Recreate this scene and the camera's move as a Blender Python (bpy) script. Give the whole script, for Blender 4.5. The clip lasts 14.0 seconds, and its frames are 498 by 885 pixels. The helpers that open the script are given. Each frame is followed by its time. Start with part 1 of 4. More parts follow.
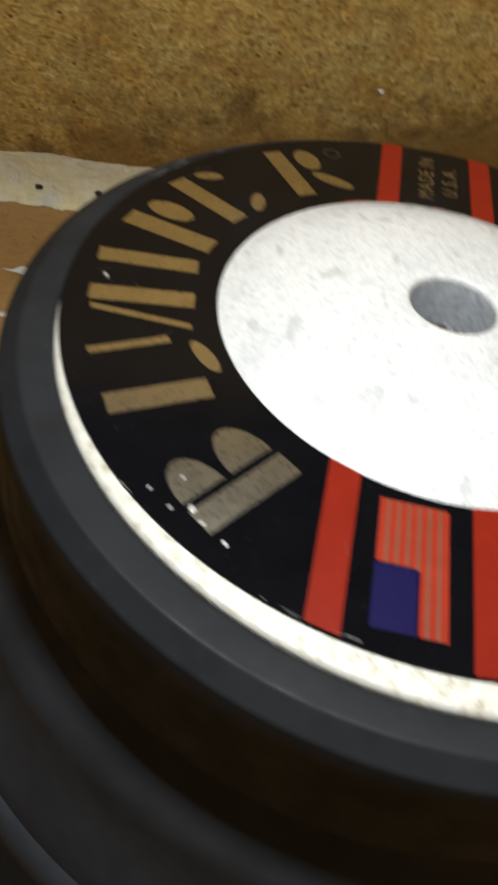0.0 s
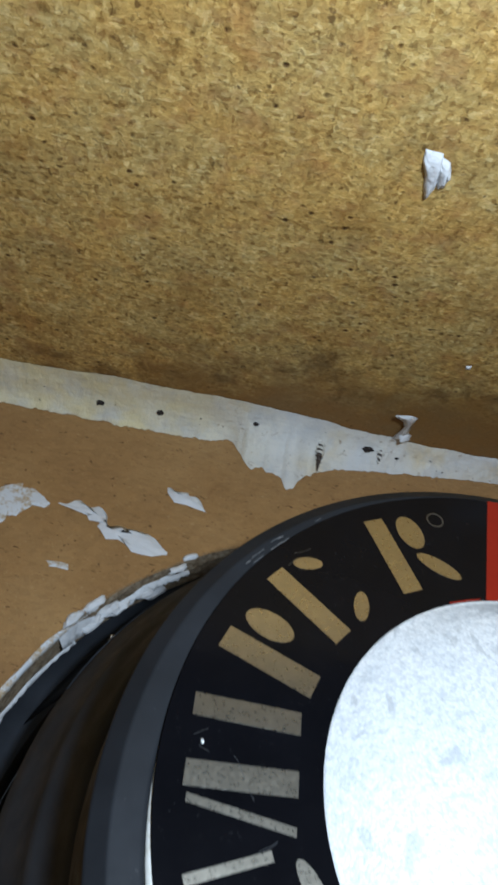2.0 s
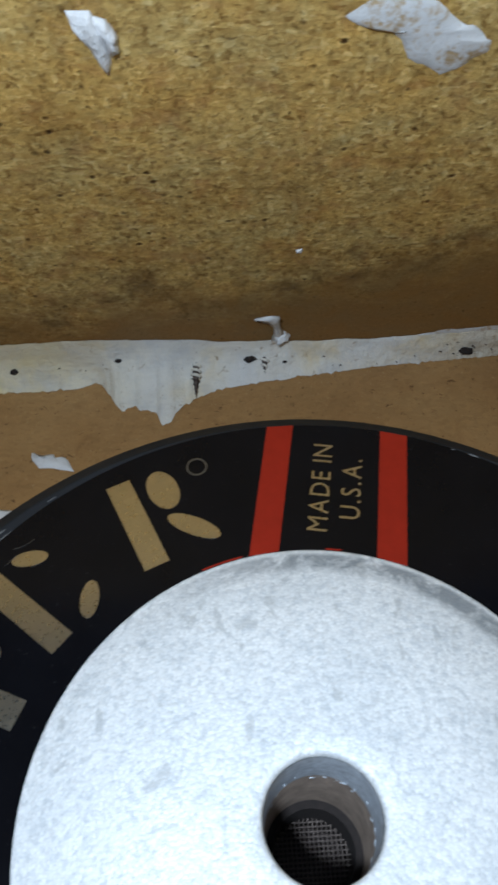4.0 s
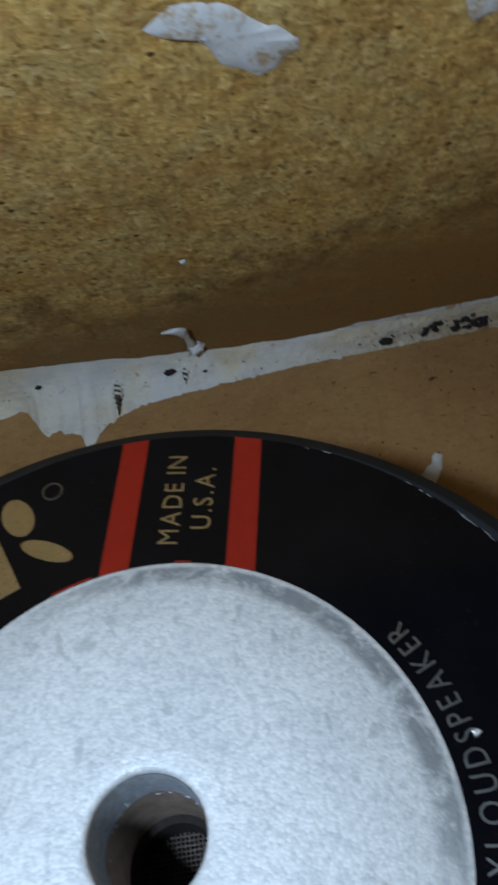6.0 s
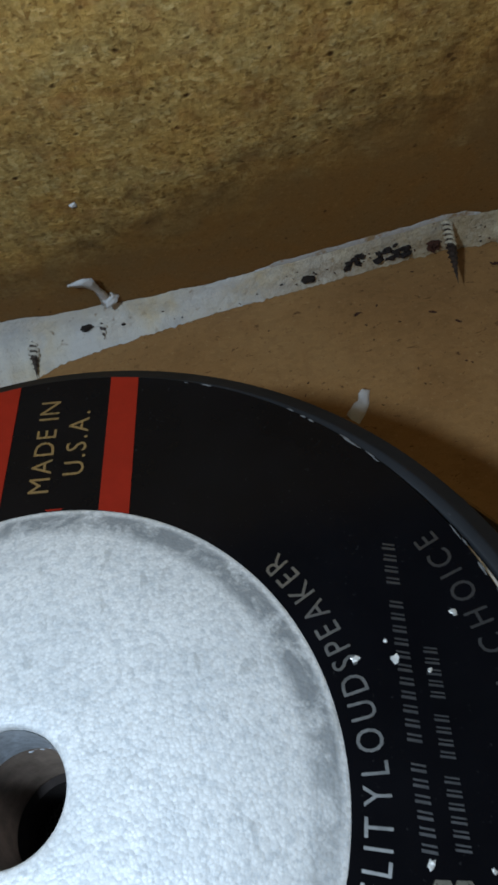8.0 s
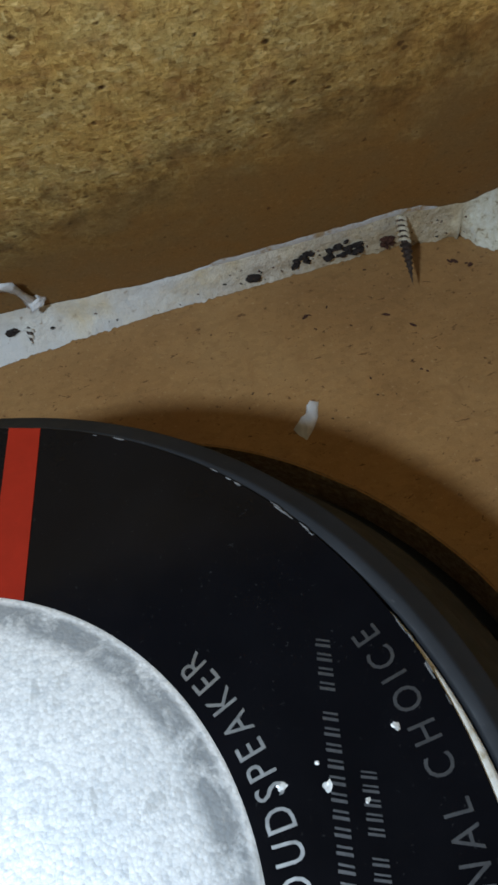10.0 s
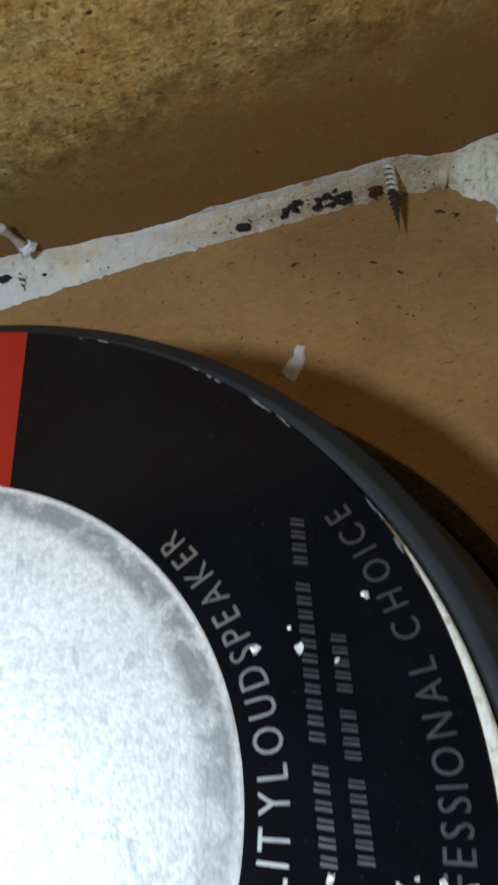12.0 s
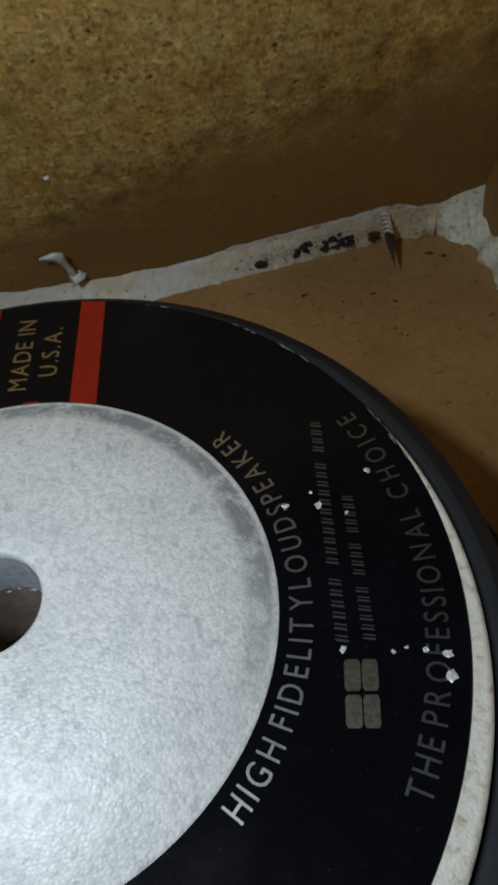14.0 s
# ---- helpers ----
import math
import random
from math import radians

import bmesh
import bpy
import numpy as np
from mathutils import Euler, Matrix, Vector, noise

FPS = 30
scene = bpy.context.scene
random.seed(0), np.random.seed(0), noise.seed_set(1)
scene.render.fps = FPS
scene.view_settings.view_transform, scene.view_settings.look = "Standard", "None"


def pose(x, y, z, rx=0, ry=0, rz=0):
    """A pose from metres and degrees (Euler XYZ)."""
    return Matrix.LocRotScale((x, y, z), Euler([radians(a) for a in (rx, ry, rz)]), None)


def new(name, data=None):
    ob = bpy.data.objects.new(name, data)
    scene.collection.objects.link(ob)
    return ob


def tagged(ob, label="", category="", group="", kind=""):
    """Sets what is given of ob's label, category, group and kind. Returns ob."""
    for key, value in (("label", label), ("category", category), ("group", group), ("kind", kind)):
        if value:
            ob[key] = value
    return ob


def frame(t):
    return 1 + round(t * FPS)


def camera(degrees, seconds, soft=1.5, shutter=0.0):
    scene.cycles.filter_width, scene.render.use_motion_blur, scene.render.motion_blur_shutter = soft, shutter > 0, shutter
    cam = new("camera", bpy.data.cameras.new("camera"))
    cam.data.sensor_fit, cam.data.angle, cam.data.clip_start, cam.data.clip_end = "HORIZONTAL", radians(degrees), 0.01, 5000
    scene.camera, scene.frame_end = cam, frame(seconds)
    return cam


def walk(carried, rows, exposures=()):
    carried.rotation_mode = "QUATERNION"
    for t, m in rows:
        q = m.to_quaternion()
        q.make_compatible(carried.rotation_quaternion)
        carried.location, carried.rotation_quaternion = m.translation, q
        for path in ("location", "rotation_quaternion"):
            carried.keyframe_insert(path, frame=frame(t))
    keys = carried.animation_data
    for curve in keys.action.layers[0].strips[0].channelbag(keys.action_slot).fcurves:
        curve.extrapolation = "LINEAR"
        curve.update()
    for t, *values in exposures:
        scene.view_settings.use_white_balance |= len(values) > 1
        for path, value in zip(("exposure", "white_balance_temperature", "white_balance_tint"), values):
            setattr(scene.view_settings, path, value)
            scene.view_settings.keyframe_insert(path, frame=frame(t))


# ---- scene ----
SOFT = 3.0
EXPOSURES = [(0.0, 0.36, 7000, 10), (0.5, 0.40, 7700, 10), (1.0, 0.45, 7300, 10), (2.0, 0.44, 5450, 7), (3.0, 0.40, 5250, 7), (3.5, 0.32, 5550, 7), (3.7, 0.28, 5550, 7), (5.8, -0.28, 5250, 6), (6.5, -0.2, 5350, 5), (8.0, -0.13, 5450, 5), (9.2, 0.08, 5500, 5), (11.3, 0.74, 5650, 8), (12.0, 0.50, 5750, 7), (12.5, 0.32, 6200, 9), (13.0, 0.10, 6250, 8), (14.0, -0.54, 6100, 6)]
cam = camera(36.15, 14.0, soft=SOFT, shutter=0.5)
ROWS = [
    (0.0, -0.0638, -0.1424, 0.2211, 41.76, -8.00, -0.39),
    (0.5, -0.0918, -0.1234, 0.2370, 42.39, -12.47, 1.51),
    (1.0, -0.0904, -0.0970, 0.2460, 41.50, -12.17, 2.35),
    (1.5, -0.0989, -0.0810, 0.2486, 41.64, -13.07, 2.82),
    (2.0, -0.0968, -0.0628, 0.2688, 44.40, -10.74, 3.53),
    (2.5, -0.0843, -0.0477, 0.2671, 40.53, -8.07, 3.45),
    (3.0, -0.0647, -0.0343, 0.2572, 37.24, -5.48, 2.07),
    (3.5, -0.0424, -0.0283, 0.2558, 36.67, -3.06, -0.76),
    (3.7, -0.0264, -0.0273, 0.2581, 36.83, -0.41, -1.84),
    (5.8, 0.0175, -0.0292, 0.2611, 37.58, 4.12, -5.74),
    (6.0, 0.0272, -0.0295, 0.2579, 37.28, 5.48, -7.08),
    (6.5, 0.0434, -0.0316, 0.2478, 34.60, 7.61, -9.72),
    (7.0, 0.0472, -0.0341, 0.2452, 34.26, 7.77, -10.66),
    (7.5, 0.0517, -0.0353, 0.2460, 35.26, 7.76, -11.68),
    (8.0, 0.0491, -0.0330, 0.2433, 34.25, 6.98, -11.47),
    (8.5, 0.0448, -0.0138, 0.2405, 32.68, 5.30, -10.65),
    (9.0, 0.0492, 0.0049, 0.2245, 29.91, 5.26, -11.06),
    (9.2, 0.0573, 0.0011, 0.2310, 31.57, 4.77, -12.56),
    (11.3, 0.0639, -0.0116, 0.2356, 31.23, 5.15, -13.70),
    (11.5, 0.0636, -0.0135, 0.2333, 30.59, 5.18, -13.70),
    (12.0, 0.0611, -0.0249, 0.2294, 30.70, 4.72, -13.37),
    (12.5, 0.0571, -0.0398, 0.2272, 30.12, 4.83, -13.27),
    (13.0, 0.0541, -0.0510, 0.2320, 31.31, 4.94, -13.31),
    (13.5, 0.0494, -0.0623, 0.2363, 33.97, 4.55, -12.95),
    (14.0, 0.0442, -0.0748, 0.2465, 37.02, 4.55, -12.86),
]
walk(cam, [(t, pose(x, y, z, rx, ry, rz)) for t, x, y, z, rx, ry, rz in ROWS], EXPOSURES)

# ---- light: one small white torch lamp held above the open cabinet, and a dim room ----
lamp_data = bpy.data.lights.new("torch_lamp", "POINT")
lamp_data.energy = 2.6
lamp_data.shadow_soft_size = 0.010
lamp_data.color = (0.90, 0.96, 1.0)
lamp = new("torch_lamp", lamp_data)
lamp.location = (-0.046, -0.066, 0.344)
world = bpy.data.worlds.new("world")
world.use_nodes = True
world.node_tree.nodes["Background"].inputs[0].default_value = (0.9, 0.95, 1.0, 1)
world.node_tree.nodes["Background"].inputs[1].default_value = 0.036
scene.world = world

# ---- sizes, in metres ----
H = 0.1104            # top of the magnet's label over the baffle's inner face
R_OUT, R_IN = 0.0900, 0.0547   # printed label ring
R_HOLE = 0.0105       # pole vent
VX, VY = -0.0003, -0.0009      # centre of the vent
PX, PY = 0.0010, -0.0047      # centre of the back plate and boot
WALL_Y, WALL_LEAN = 0.2186, -0.3805   # foot and slope of the slanted side
HOLE_X, HOLE_Y, HOLE_R = -0.0025, 0.0010, 0.1535
BAFFLE = 0.018


# ---- helpers ----
def nodes_of(name):
    m = bpy.data.materials.new(name)
    m.use_nodes = True
    nt = m.node_tree
    return m, nt, nt.nodes["Principled BSDF"]


def add(nt, kind, **props):
    n = nt.nodes.new(kind)
    for k, v in props.items():
        if k in n.inputs:
            n.inputs[k].default_value = v
    return n


def coords(nt, scale=(1, 1, 1), rot=(0, 0, 0)):
    tc = nt.nodes.new("ShaderNodeTexCoord")
    mp = nt.nodes.new("ShaderNodeMapping")
    mp.inputs["Scale"].default_value = scale
    mp.inputs["Rotation"].default_value = rot
    nt.links.new(tc.outputs["Object"], mp.inputs["Vector"])
    return mp.outputs["Vector"]


def noise_tex(nt, vec, scale, detail=4.0, rough=0.55, distort=0.0):
    n = add(nt, "ShaderNodeTexNoise", Scale=scale, Detail=detail, Roughness=rough, Distortion=distort)
    nt.links.new(vec, n.inputs["Vector"])
    return n.outputs["Fac"]


def ramp(nt, fac, stops):
    r = nt.nodes.new("ShaderNodeValToRGB")
    e = r.color_ramp.elements
    while len(e) < len(stops):
        e.new(0.5)
    for el, (p, c) in zip(e, stops):
        el.position = p
        el.color = (*c, 1) if len(c) == 3 else c
    nt.links.new(fac, r.inputs["Fac"])
    return r.outputs["Color"]


def mix(nt, fac, a, b, blend="MIX"):
    n = nt.nodes.new("ShaderNodeMix")
    n.data_type, n.blend_type = "RGBA", blend
    for sock, v in ((n.inputs[0], fac), (n.inputs[6], a), (n.inputs[7], b)):
        if isinstance(v, (int, float)):
            sock.default_value = v
        elif isinstance(v, tuple):
            sock.default_value = (*v, 1)
        else:
            nt.links.new(v, sock)
    return n.outputs[2]


def maths(nt, op, a, b=0.0, c=0.0, clamp=False):
    n = nt.nodes.new("ShaderNodeMath")
    n.operation, n.use_clamp = op, clamp
    for i, v in enumerate((a, b, c)):
        if isinstance(v, (int, float)):
            n.inputs[i].default_value = v
        else:
            nt.links.new(v, n.inputs[i])
    return n.outputs[0]


def grey(v):
    return (v, v, v)


def bump(nt, bsdf, height, strength, distance):
    b = add(nt, "ShaderNodeBump", Strength=strength, Distance=distance)
    nt.links.new(height, b.inputs["Height"])
    nt.links.new(b.outputs["Normal"], bsdf.inputs["Normal"])


def to(nt, sock, v):
    if isinstance(v, (int, float)):
        sock.default_value = v
    elif isinstance(v, tuple):
        sock.default_value = (*v, 1)
    else:
        nt.links.new(v, sock)


# ---- materials ----
def mat_chipboard():
    """Raw particle board: pressed chips, rough above, smooth and darker near the joint."""
    m, nt, b = nodes_of("chipboard")
    v = coords(nt)
    vs = coords(nt, (1.0, 1.0, 1.15), (0, 0, 0.0))
    sep = nt.nodes.new("ShaderNodeSeparateXYZ")
    nt.links.new(v, sep.inputs[0])
    # height of the smooth strip over the joint, rising to the right
    edge = maths(nt, "MULTIPLY_ADD", sep.outputs[0], 0.26, 0.058)
    wob = noise_tex(nt, v, 22, 5, 0.6, 0.6)
    wob2 = noise_tex(nt, v, 90, 4, 0.6, 0.4)
    h = maths(nt, "SUBTRACT", sep.outputs[2], edge)
    h = maths(nt, "ADD", h, maths(nt, "MULTIPLY_ADD", wob, 0.09, -0.045))
    h = maths(nt, "ADD", h, maths(nt, "MULTIPLY_ADD", wob2, 0.03, -0.015))
    rough_mask = ramp(nt, maths(nt, "MULTIPLY_ADD", h, 14.0, 0.45, clamp=True), [(0.2, grey(0)), (0.75, grey(1))])
    warp = add(nt, "ShaderNodeTexNoise", Scale=260.0, Detail=3.0)
    nt.links.new(vs, warp.inputs["Vector"])
    wv = mix(nt, 0.0009, vs, warp.outputs["Color"], "ADD")
    chips = add(nt, "ShaderNodeTexVoronoi", Scale=620.0, Randomness=1.0)
    nt.links.new(wv, chips.inputs["Vector"])

    def flakes(scale, stretch, turn):
        """Pressed flakes lying one way: a tone for each."""
        n = add(nt, "ShaderNodeTexVoronoi", Scale=scale, Randomness=1.0)
        base = mix(nt, 0.0012, coords(nt, stretch, (0, turn, 0)), warp.outputs["Color"], "ADD")
        nt.links.new(base, n.inputs["Vector"])
        return maths(nt, "MULTIPLY_ADD", n.outputs["Color"], 1.0, 0.0)
    lying = flakes(430, (0.55, 1.0, 1.5), 0.35)
    rising = flakes(470, (1.4, 1.0, 0.60), -0.45)
    pick = ramp(nt, noise_tex(nt, v, 300, 2, 0.5), [(0.46, grey(0)), (0.54, grey(1))])
    flake = mix(nt, pick, lying, rising)
    flake = mix(nt, 0.45, flake, chips.outputs["Color"])
    chip_tone = ramp(nt, flake, [(0.18, (0.24, 0.142, 0.043)), (0.36, (0.52, 0.365, 0.138)), (0.62, (0.68, 0.51, 0.21)), (0.86, (0.90, 0.74, 0.39))])
    fine = noise_tex(nt, v, 760, 4, 0.65)
    tone = mix(nt, 0.30, chip_tone, ramp(nt, fine, [(0.34, (0.26, 0.150, 0.045)), (0.52, (0.48, 0.33, 0.115)), (0.70, (0.68, 0.52, 0.24))]))
    pits = add(nt, "ShaderNodeTexVoronoi", Scale=210.0, Randomness=1.0)
    nt.links.new(wv, pits.inputs["Vector"])
    pit = ramp(nt, pits.outputs["Distance"], [(0.12, grey(1)), (0.26, grey(0))])
    pit_on = ramp(nt, noise_tex(nt, v, 120, 2), [(0.54, grey(0)), (0.63, grey(1))])
    pitm = maths(nt, "MULTIPLY", maths(nt, "MULTIPLY", pit, pit_on), rough_mask)
    tone = mix(nt, pitm, tone, (0.075, 0.04, 0.014))
    dash = ramp(nt, noise_tex(nt, coords(nt, (0.9, 1.0, 0.8), (0, 0.25, 0)), 470, 3, 0.55), [(0.61, grey(0)), (0.66, grey(1))])
    tone = mix(nt, maths(nt, "MULTIPLY", dash, maths(nt, "MULTIPLY_ADD", rough_mask, 0.45, 0.06)), tone, (0.13, 0.07, 0.022))
    light = ramp(nt, noise_tex(nt, coords(nt, (0.5, 1.0, 1.2), (0, -0.4, 0)), 520, 2, 0.5), [(0.63, grey(0)), (0.70, grey(1))])
    tone = mix(nt, maths(nt, "MULTIPLY", light, maths(nt, "MULTIPLY", rough_mask, 0.35)), tone, (0.78, 0.62, 0.36))
    rosy = ramp(nt, noise_tex(nt, v, 95, 3, 0.6, 0.4), [(0.52, grey(0)), (0.68, grey(0.55))])
    tone = mix(nt, rosy, tone, (0.42, 0.245, 0.105))
    mott = ramp(nt, noise_tex(nt, v, 240, 4, 0.62, 0.5), [(0.32, grey(0.74)), (0.50, grey(1.0)), (0.68, grey(1.18))])
    tone = mix(nt, maths(nt, "MULTIPLY_ADD", rough_mask, 0.8, 0.15), tone, mott, "MULTIPLY")
    cloud = noise_tex(nt, v, 32, 5, 0.6, 0.3)
    tone = mix(nt, 0.7, tone, ramp(nt, cloud, [(0.3, (0.62, 0.55, 0.47)), (0.5, grey(0.95)), (0.7, grey(1.0))]), "MULTIPLY")
    smooth = mix(nt, 0.35, (0.27, 0.163, 0.058), ramp(nt, noise_tex(nt, v, 1400, 3), [(0.3, (0.19, 0.115, 0.048)), (0.7, (0.32, 0.21, 0.095))]))
    pressed = noise_tex(nt, v, 560, 4, 0.7, 0.3)
    smooth = mix(nt, ramp(nt, pressed, [(0.58, grey(0)), (0.70, grey(0.55))]), smooth, (0.11, 0.062, 0.022))
    smooth = mix(nt, ramp(nt, pressed, [(0.30, grey(0.4)), (0.42, grey(0))]), smooth, (0.44, 0.31, 0.14))
    tone = mix(nt, rough_mask, smooth, tone)
    # dark blotches along the edge of the rough part
    band = ramp(nt, maths(nt, "MULTIPLY_ADD", h, 12.0, 0.42, clamp=True), [(0.2, grey(0)), (0.5, grey(0.75)), (0.85, grey(0))])
    blot = ramp(nt, noise_tex(nt, v, 70, 5, 0.65, 0.5), [(0.42, grey(0)), (0.62, grey(1))])
    tone = mix(nt, maths(nt, "MULTIPLY", band, blot), tone, (0.12, 0.068, 0.024))
    spots = ramp(nt, noise_tex(nt, v, 260, 2, 0.5), [(0.70, grey(0)), (0.75, grey(1))])
    tone = mix(nt, maths(nt, "MULTIPLY", spots, 0.75), tone, (0.09, 0.045, 0.016))
    gold = ramp(nt, noise_tex(nt, v, 48, 4, 0.6, 0.6), [(0.38, (0.99, 0.95, 0.80)), (0.62, (1.06, 0.92, 0.64))])
    tone = mix(nt, 1.0, tone, gold, "MULTIPLY")
    to(nt, b.inputs["Base Color"], tone)
    b.inputs["Roughness"].default_value = 0.72
    b.inputs["Specular IOR Level"].default_value = 0.25
    hh = maths(nt, "ADD", maths(nt, "MULTIPLY", flake, 1.1), maths(nt, "MULTIPLY", fine, 0.8))
    hh = maths(nt, "MULTIPLY", hh, maths(nt, "MULTIPLY_ADD", rough_mask, 0.85, 0.12))
    hh = maths(nt, "SUBTRACT", hh, maths(nt, "MULTIPLY", pitm, 0.9))
    bump(nt, b, hh, 0.9, 0.00042)
    return m


def mat_baffle():
    """Smooth brown fibreboard with specks, scuffs and rub marks."""
    m, nt, b = nodes_of("fibreboard")
    v = coords(nt)
    base = ramp(nt, noise_tex(nt, v, 18, 5, 0.6, 0.4), [(0.3, (0.27, 0.140, 0.043)), (0.5, (0.35, 0.192, 0.063)), (0.72, (0.42, 0.250, 0.092))])
    fib = noise_tex(nt, coords(nt, (1, 2.2, 1), (0, 0, 0.5)), 1500, 4, 0.6)
    base = mix(nt, 0.3, base, ramp(nt, fib, [(0.3, (0.26, 0.15, 0.06)), (0.7, (0.48, 0.31, 0.145))]))
    speck = ramp(nt, noise_tex(nt, v, 330, 3, 0.6), [(0.67, grey(0)), (0.73, grey(1))])
    base = mix(nt, maths(nt, "MULTIPLY", speck, 0.8), base, (0.12, 0.055, 0.02))
    grain = noise_tex(nt, v, 620, 4, 0.7, 0.3)
    base = mix(nt, ramp(nt, grain, [(0.60, grey(0)), (0.70, grey(0.55))]), base, (0.15, 0.075, 0.028))
    base = mix(nt, ramp(nt, grain, [(0.30, grey(0.45)), (0.40, grey(0))]), base, (0.56, 0.40, 0.20))
    stain = ramp(nt, noise_tex(nt, v, 75, 4, 0.6, 0.6), [(0.60, grey(0)), (0.74, grey(0.35))])
    base = mix(nt, stain, base, (0.19, 0.09, 0.034))
    shred = add(nt, "ShaderNodeTexVoronoi", Scale=420.0, Randomness=1.0)
    nt.links.new(coords(nt, (0.7, 1.3, 1.0), (0, 0, 0.6)), shred.inputs["Vector"])
    base = mix(nt, 0.28, base, ramp(nt, shred.outputs["Color"], [(0.15, grey(0.72)), (0.5, grey(1.0)), (0.85, (1.20, 1.18, 1.12))]), "MULTIPLY")
    scab = ramp(nt, noise_tex(nt, coords(nt, (0.8, 1.5, 1.0), (0, 0, -0.5)), 210, 5, 0.7, 0.5), [(0.625, grey(0)), (0.66, grey(0.8))])
    base = mix(nt, scab, base, (0.085, 0.036, 0.016))
    to(nt, b.inputs["Base Color"], base)
    to(nt, b.inputs["Roughness"], ramp(nt, noise_tex(nt, v, 60, 3), [(0.3, grey(0.5)), (0.7, grey(0.68))]))
    b.inputs["Specular IOR Level"].default_value = 0.35
    bump(nt, b, fib, 0.12, 0.0004)
    return m


def mat_cut_edge():
    m, nt, b = nodes_of("cut_edge")
    v = coords(nt)
    c = ramp(nt, noise_tex(nt, v, 420, 5, 0.7), [(0.28, (0.10, 0.065, 0.035)), (0.5, (0.30, 0.22, 0.13)), (0.72, (0.50, 0.42, 0.30))])
    to(nt, b.inputs["Base Color"], c)
    b.inputs["Roughness"].default_value = 0.9
    bump(nt, b, noise_tex(nt, v, 500, 5, 0.7), 0.8, 0.0015)
    return m


def mat_caulk(name="white_caulk", yellow=1.0):
    """Off-white sealant, yellowed here and there, with brown dirt."""
    m, nt, b = nodes_of(name)
    v = coords(nt)
    c = ramp(nt, noise_tex(nt, v, 26, 4, 0.6, 0.5), [(0.36, (0.70, 0.69, 0.66)), (0.52, (0.74, 0.71, 0.63)), (0.66, (0.72, 0.62, 0.42))] if yellow else [(0.3, grey(0.74)), (0.7, grey(0.8))])
    dirt = ramp(nt, noise_tex(nt, v, 240, 4, 0.65, 0.4), [(0.62, grey(0)), (0.72, grey(0.8))])
    c = mix(nt, maths(nt, "MULTIPLY", dirt, 0.75 * yellow + 0.2), c, (0.30, 0.21, 0.12))
    if yellow:
        sep = nt.nodes.new("ShaderNodeSeparateXYZ")
        nt.links.new(v, sep.inputs[0])
        far = maths(nt, "MULTIPLY_ADD", sep.outputs[0], 16.0, -1.1, clamp=True)
        grime = ramp(nt, noise_tex(nt, v, 330, 5, 0.7, 0.8), [(0.46, grey(0)), (0.57, grey(1))])
        c = mix(nt, maths(nt, "MULTIPLY", maths(nt, "MULTIPLY", grime, far), 0.8), c, (0.22, 0.14, 0.07))
        c = mix(nt, maths(nt, "MULTIPLY", far, 0.7), c, (0.60, 0.52, 0.34))
        aged = maths(nt, "MULTIPLY_ADD", sep.outputs[0], -16.0, -0.75, clamp=True)
        aged = maths(nt, "MULTIPLY", aged, ramp(nt, noise_tex(nt, v, 55, 4, 0.6, 0.5), [(0.30, grey(0.45)), (0.60, grey(0.95))]))
        c = mix(nt, aged, c, (0.73, 0.63, 0.36))
        brown = ramp(nt, noise_tex(nt, v, 620, 4, 0.7, 0.3), [(0.60, grey(0)), (0.66, grey(0.85))])
        c = mix(nt, maths(nt, "MULTIPLY", brown, maths(nt, "MULTIPLY_ADD", far, 0.8, 0.12)), c, (0.17, 0.09, 0.035))
        nook = maths(nt, "MULTIPLY_ADD", sep.outputs[0], 150.0, -27.2, clamp=True)
        pale = ramp(nt, noise_tex(nt, v, 380, 5, 0.7, 0.5), [(0.34, (0.34, 0.27, 0.16)), (0.44, (0.70, 0.67, 0.52)), (0.62, (0.80, 0.79, 0.68))])
        c = mix(nt, nook, c, pale)
    greyb = ramp(nt, noise_tex(nt, v, 70, 4, 0.6), [(0.5, grey(0)), (0.7, grey(0.5))])
    c = mix(nt, greyb, c, (0.52, 0.53, 0.54))
    to(nt, b.inputs["Base Color"], c)
    b.inputs["Roughness"].default_value = 0.55
    b.inputs["Specular IOR Level"].default_value = 0.35
    drag = noise_tex(nt, coords(nt, (0.14, 1.0, 1.0)), 520, 4, 0.6, 0.4)
    c = mix(nt, 0.3, c, ramp(nt, drag, [(0.35, grey(0.80)), (0.55, grey(1.0))]), "MULTIPLY")
    to(nt, b.inputs["Base Color"], c)
    h = maths(nt, "ADD", noise_tex(nt, v, 150, 5, 0.6), maths(nt, "MULTIPLY", noise_tex(nt, v, 900, 3), 0.3))
    h = maths(nt, "ADD", h, maths(nt, "MULTIPLY", drag, 0.10))
    bump(nt, b, h, 0.6, 0.0020)
    return m


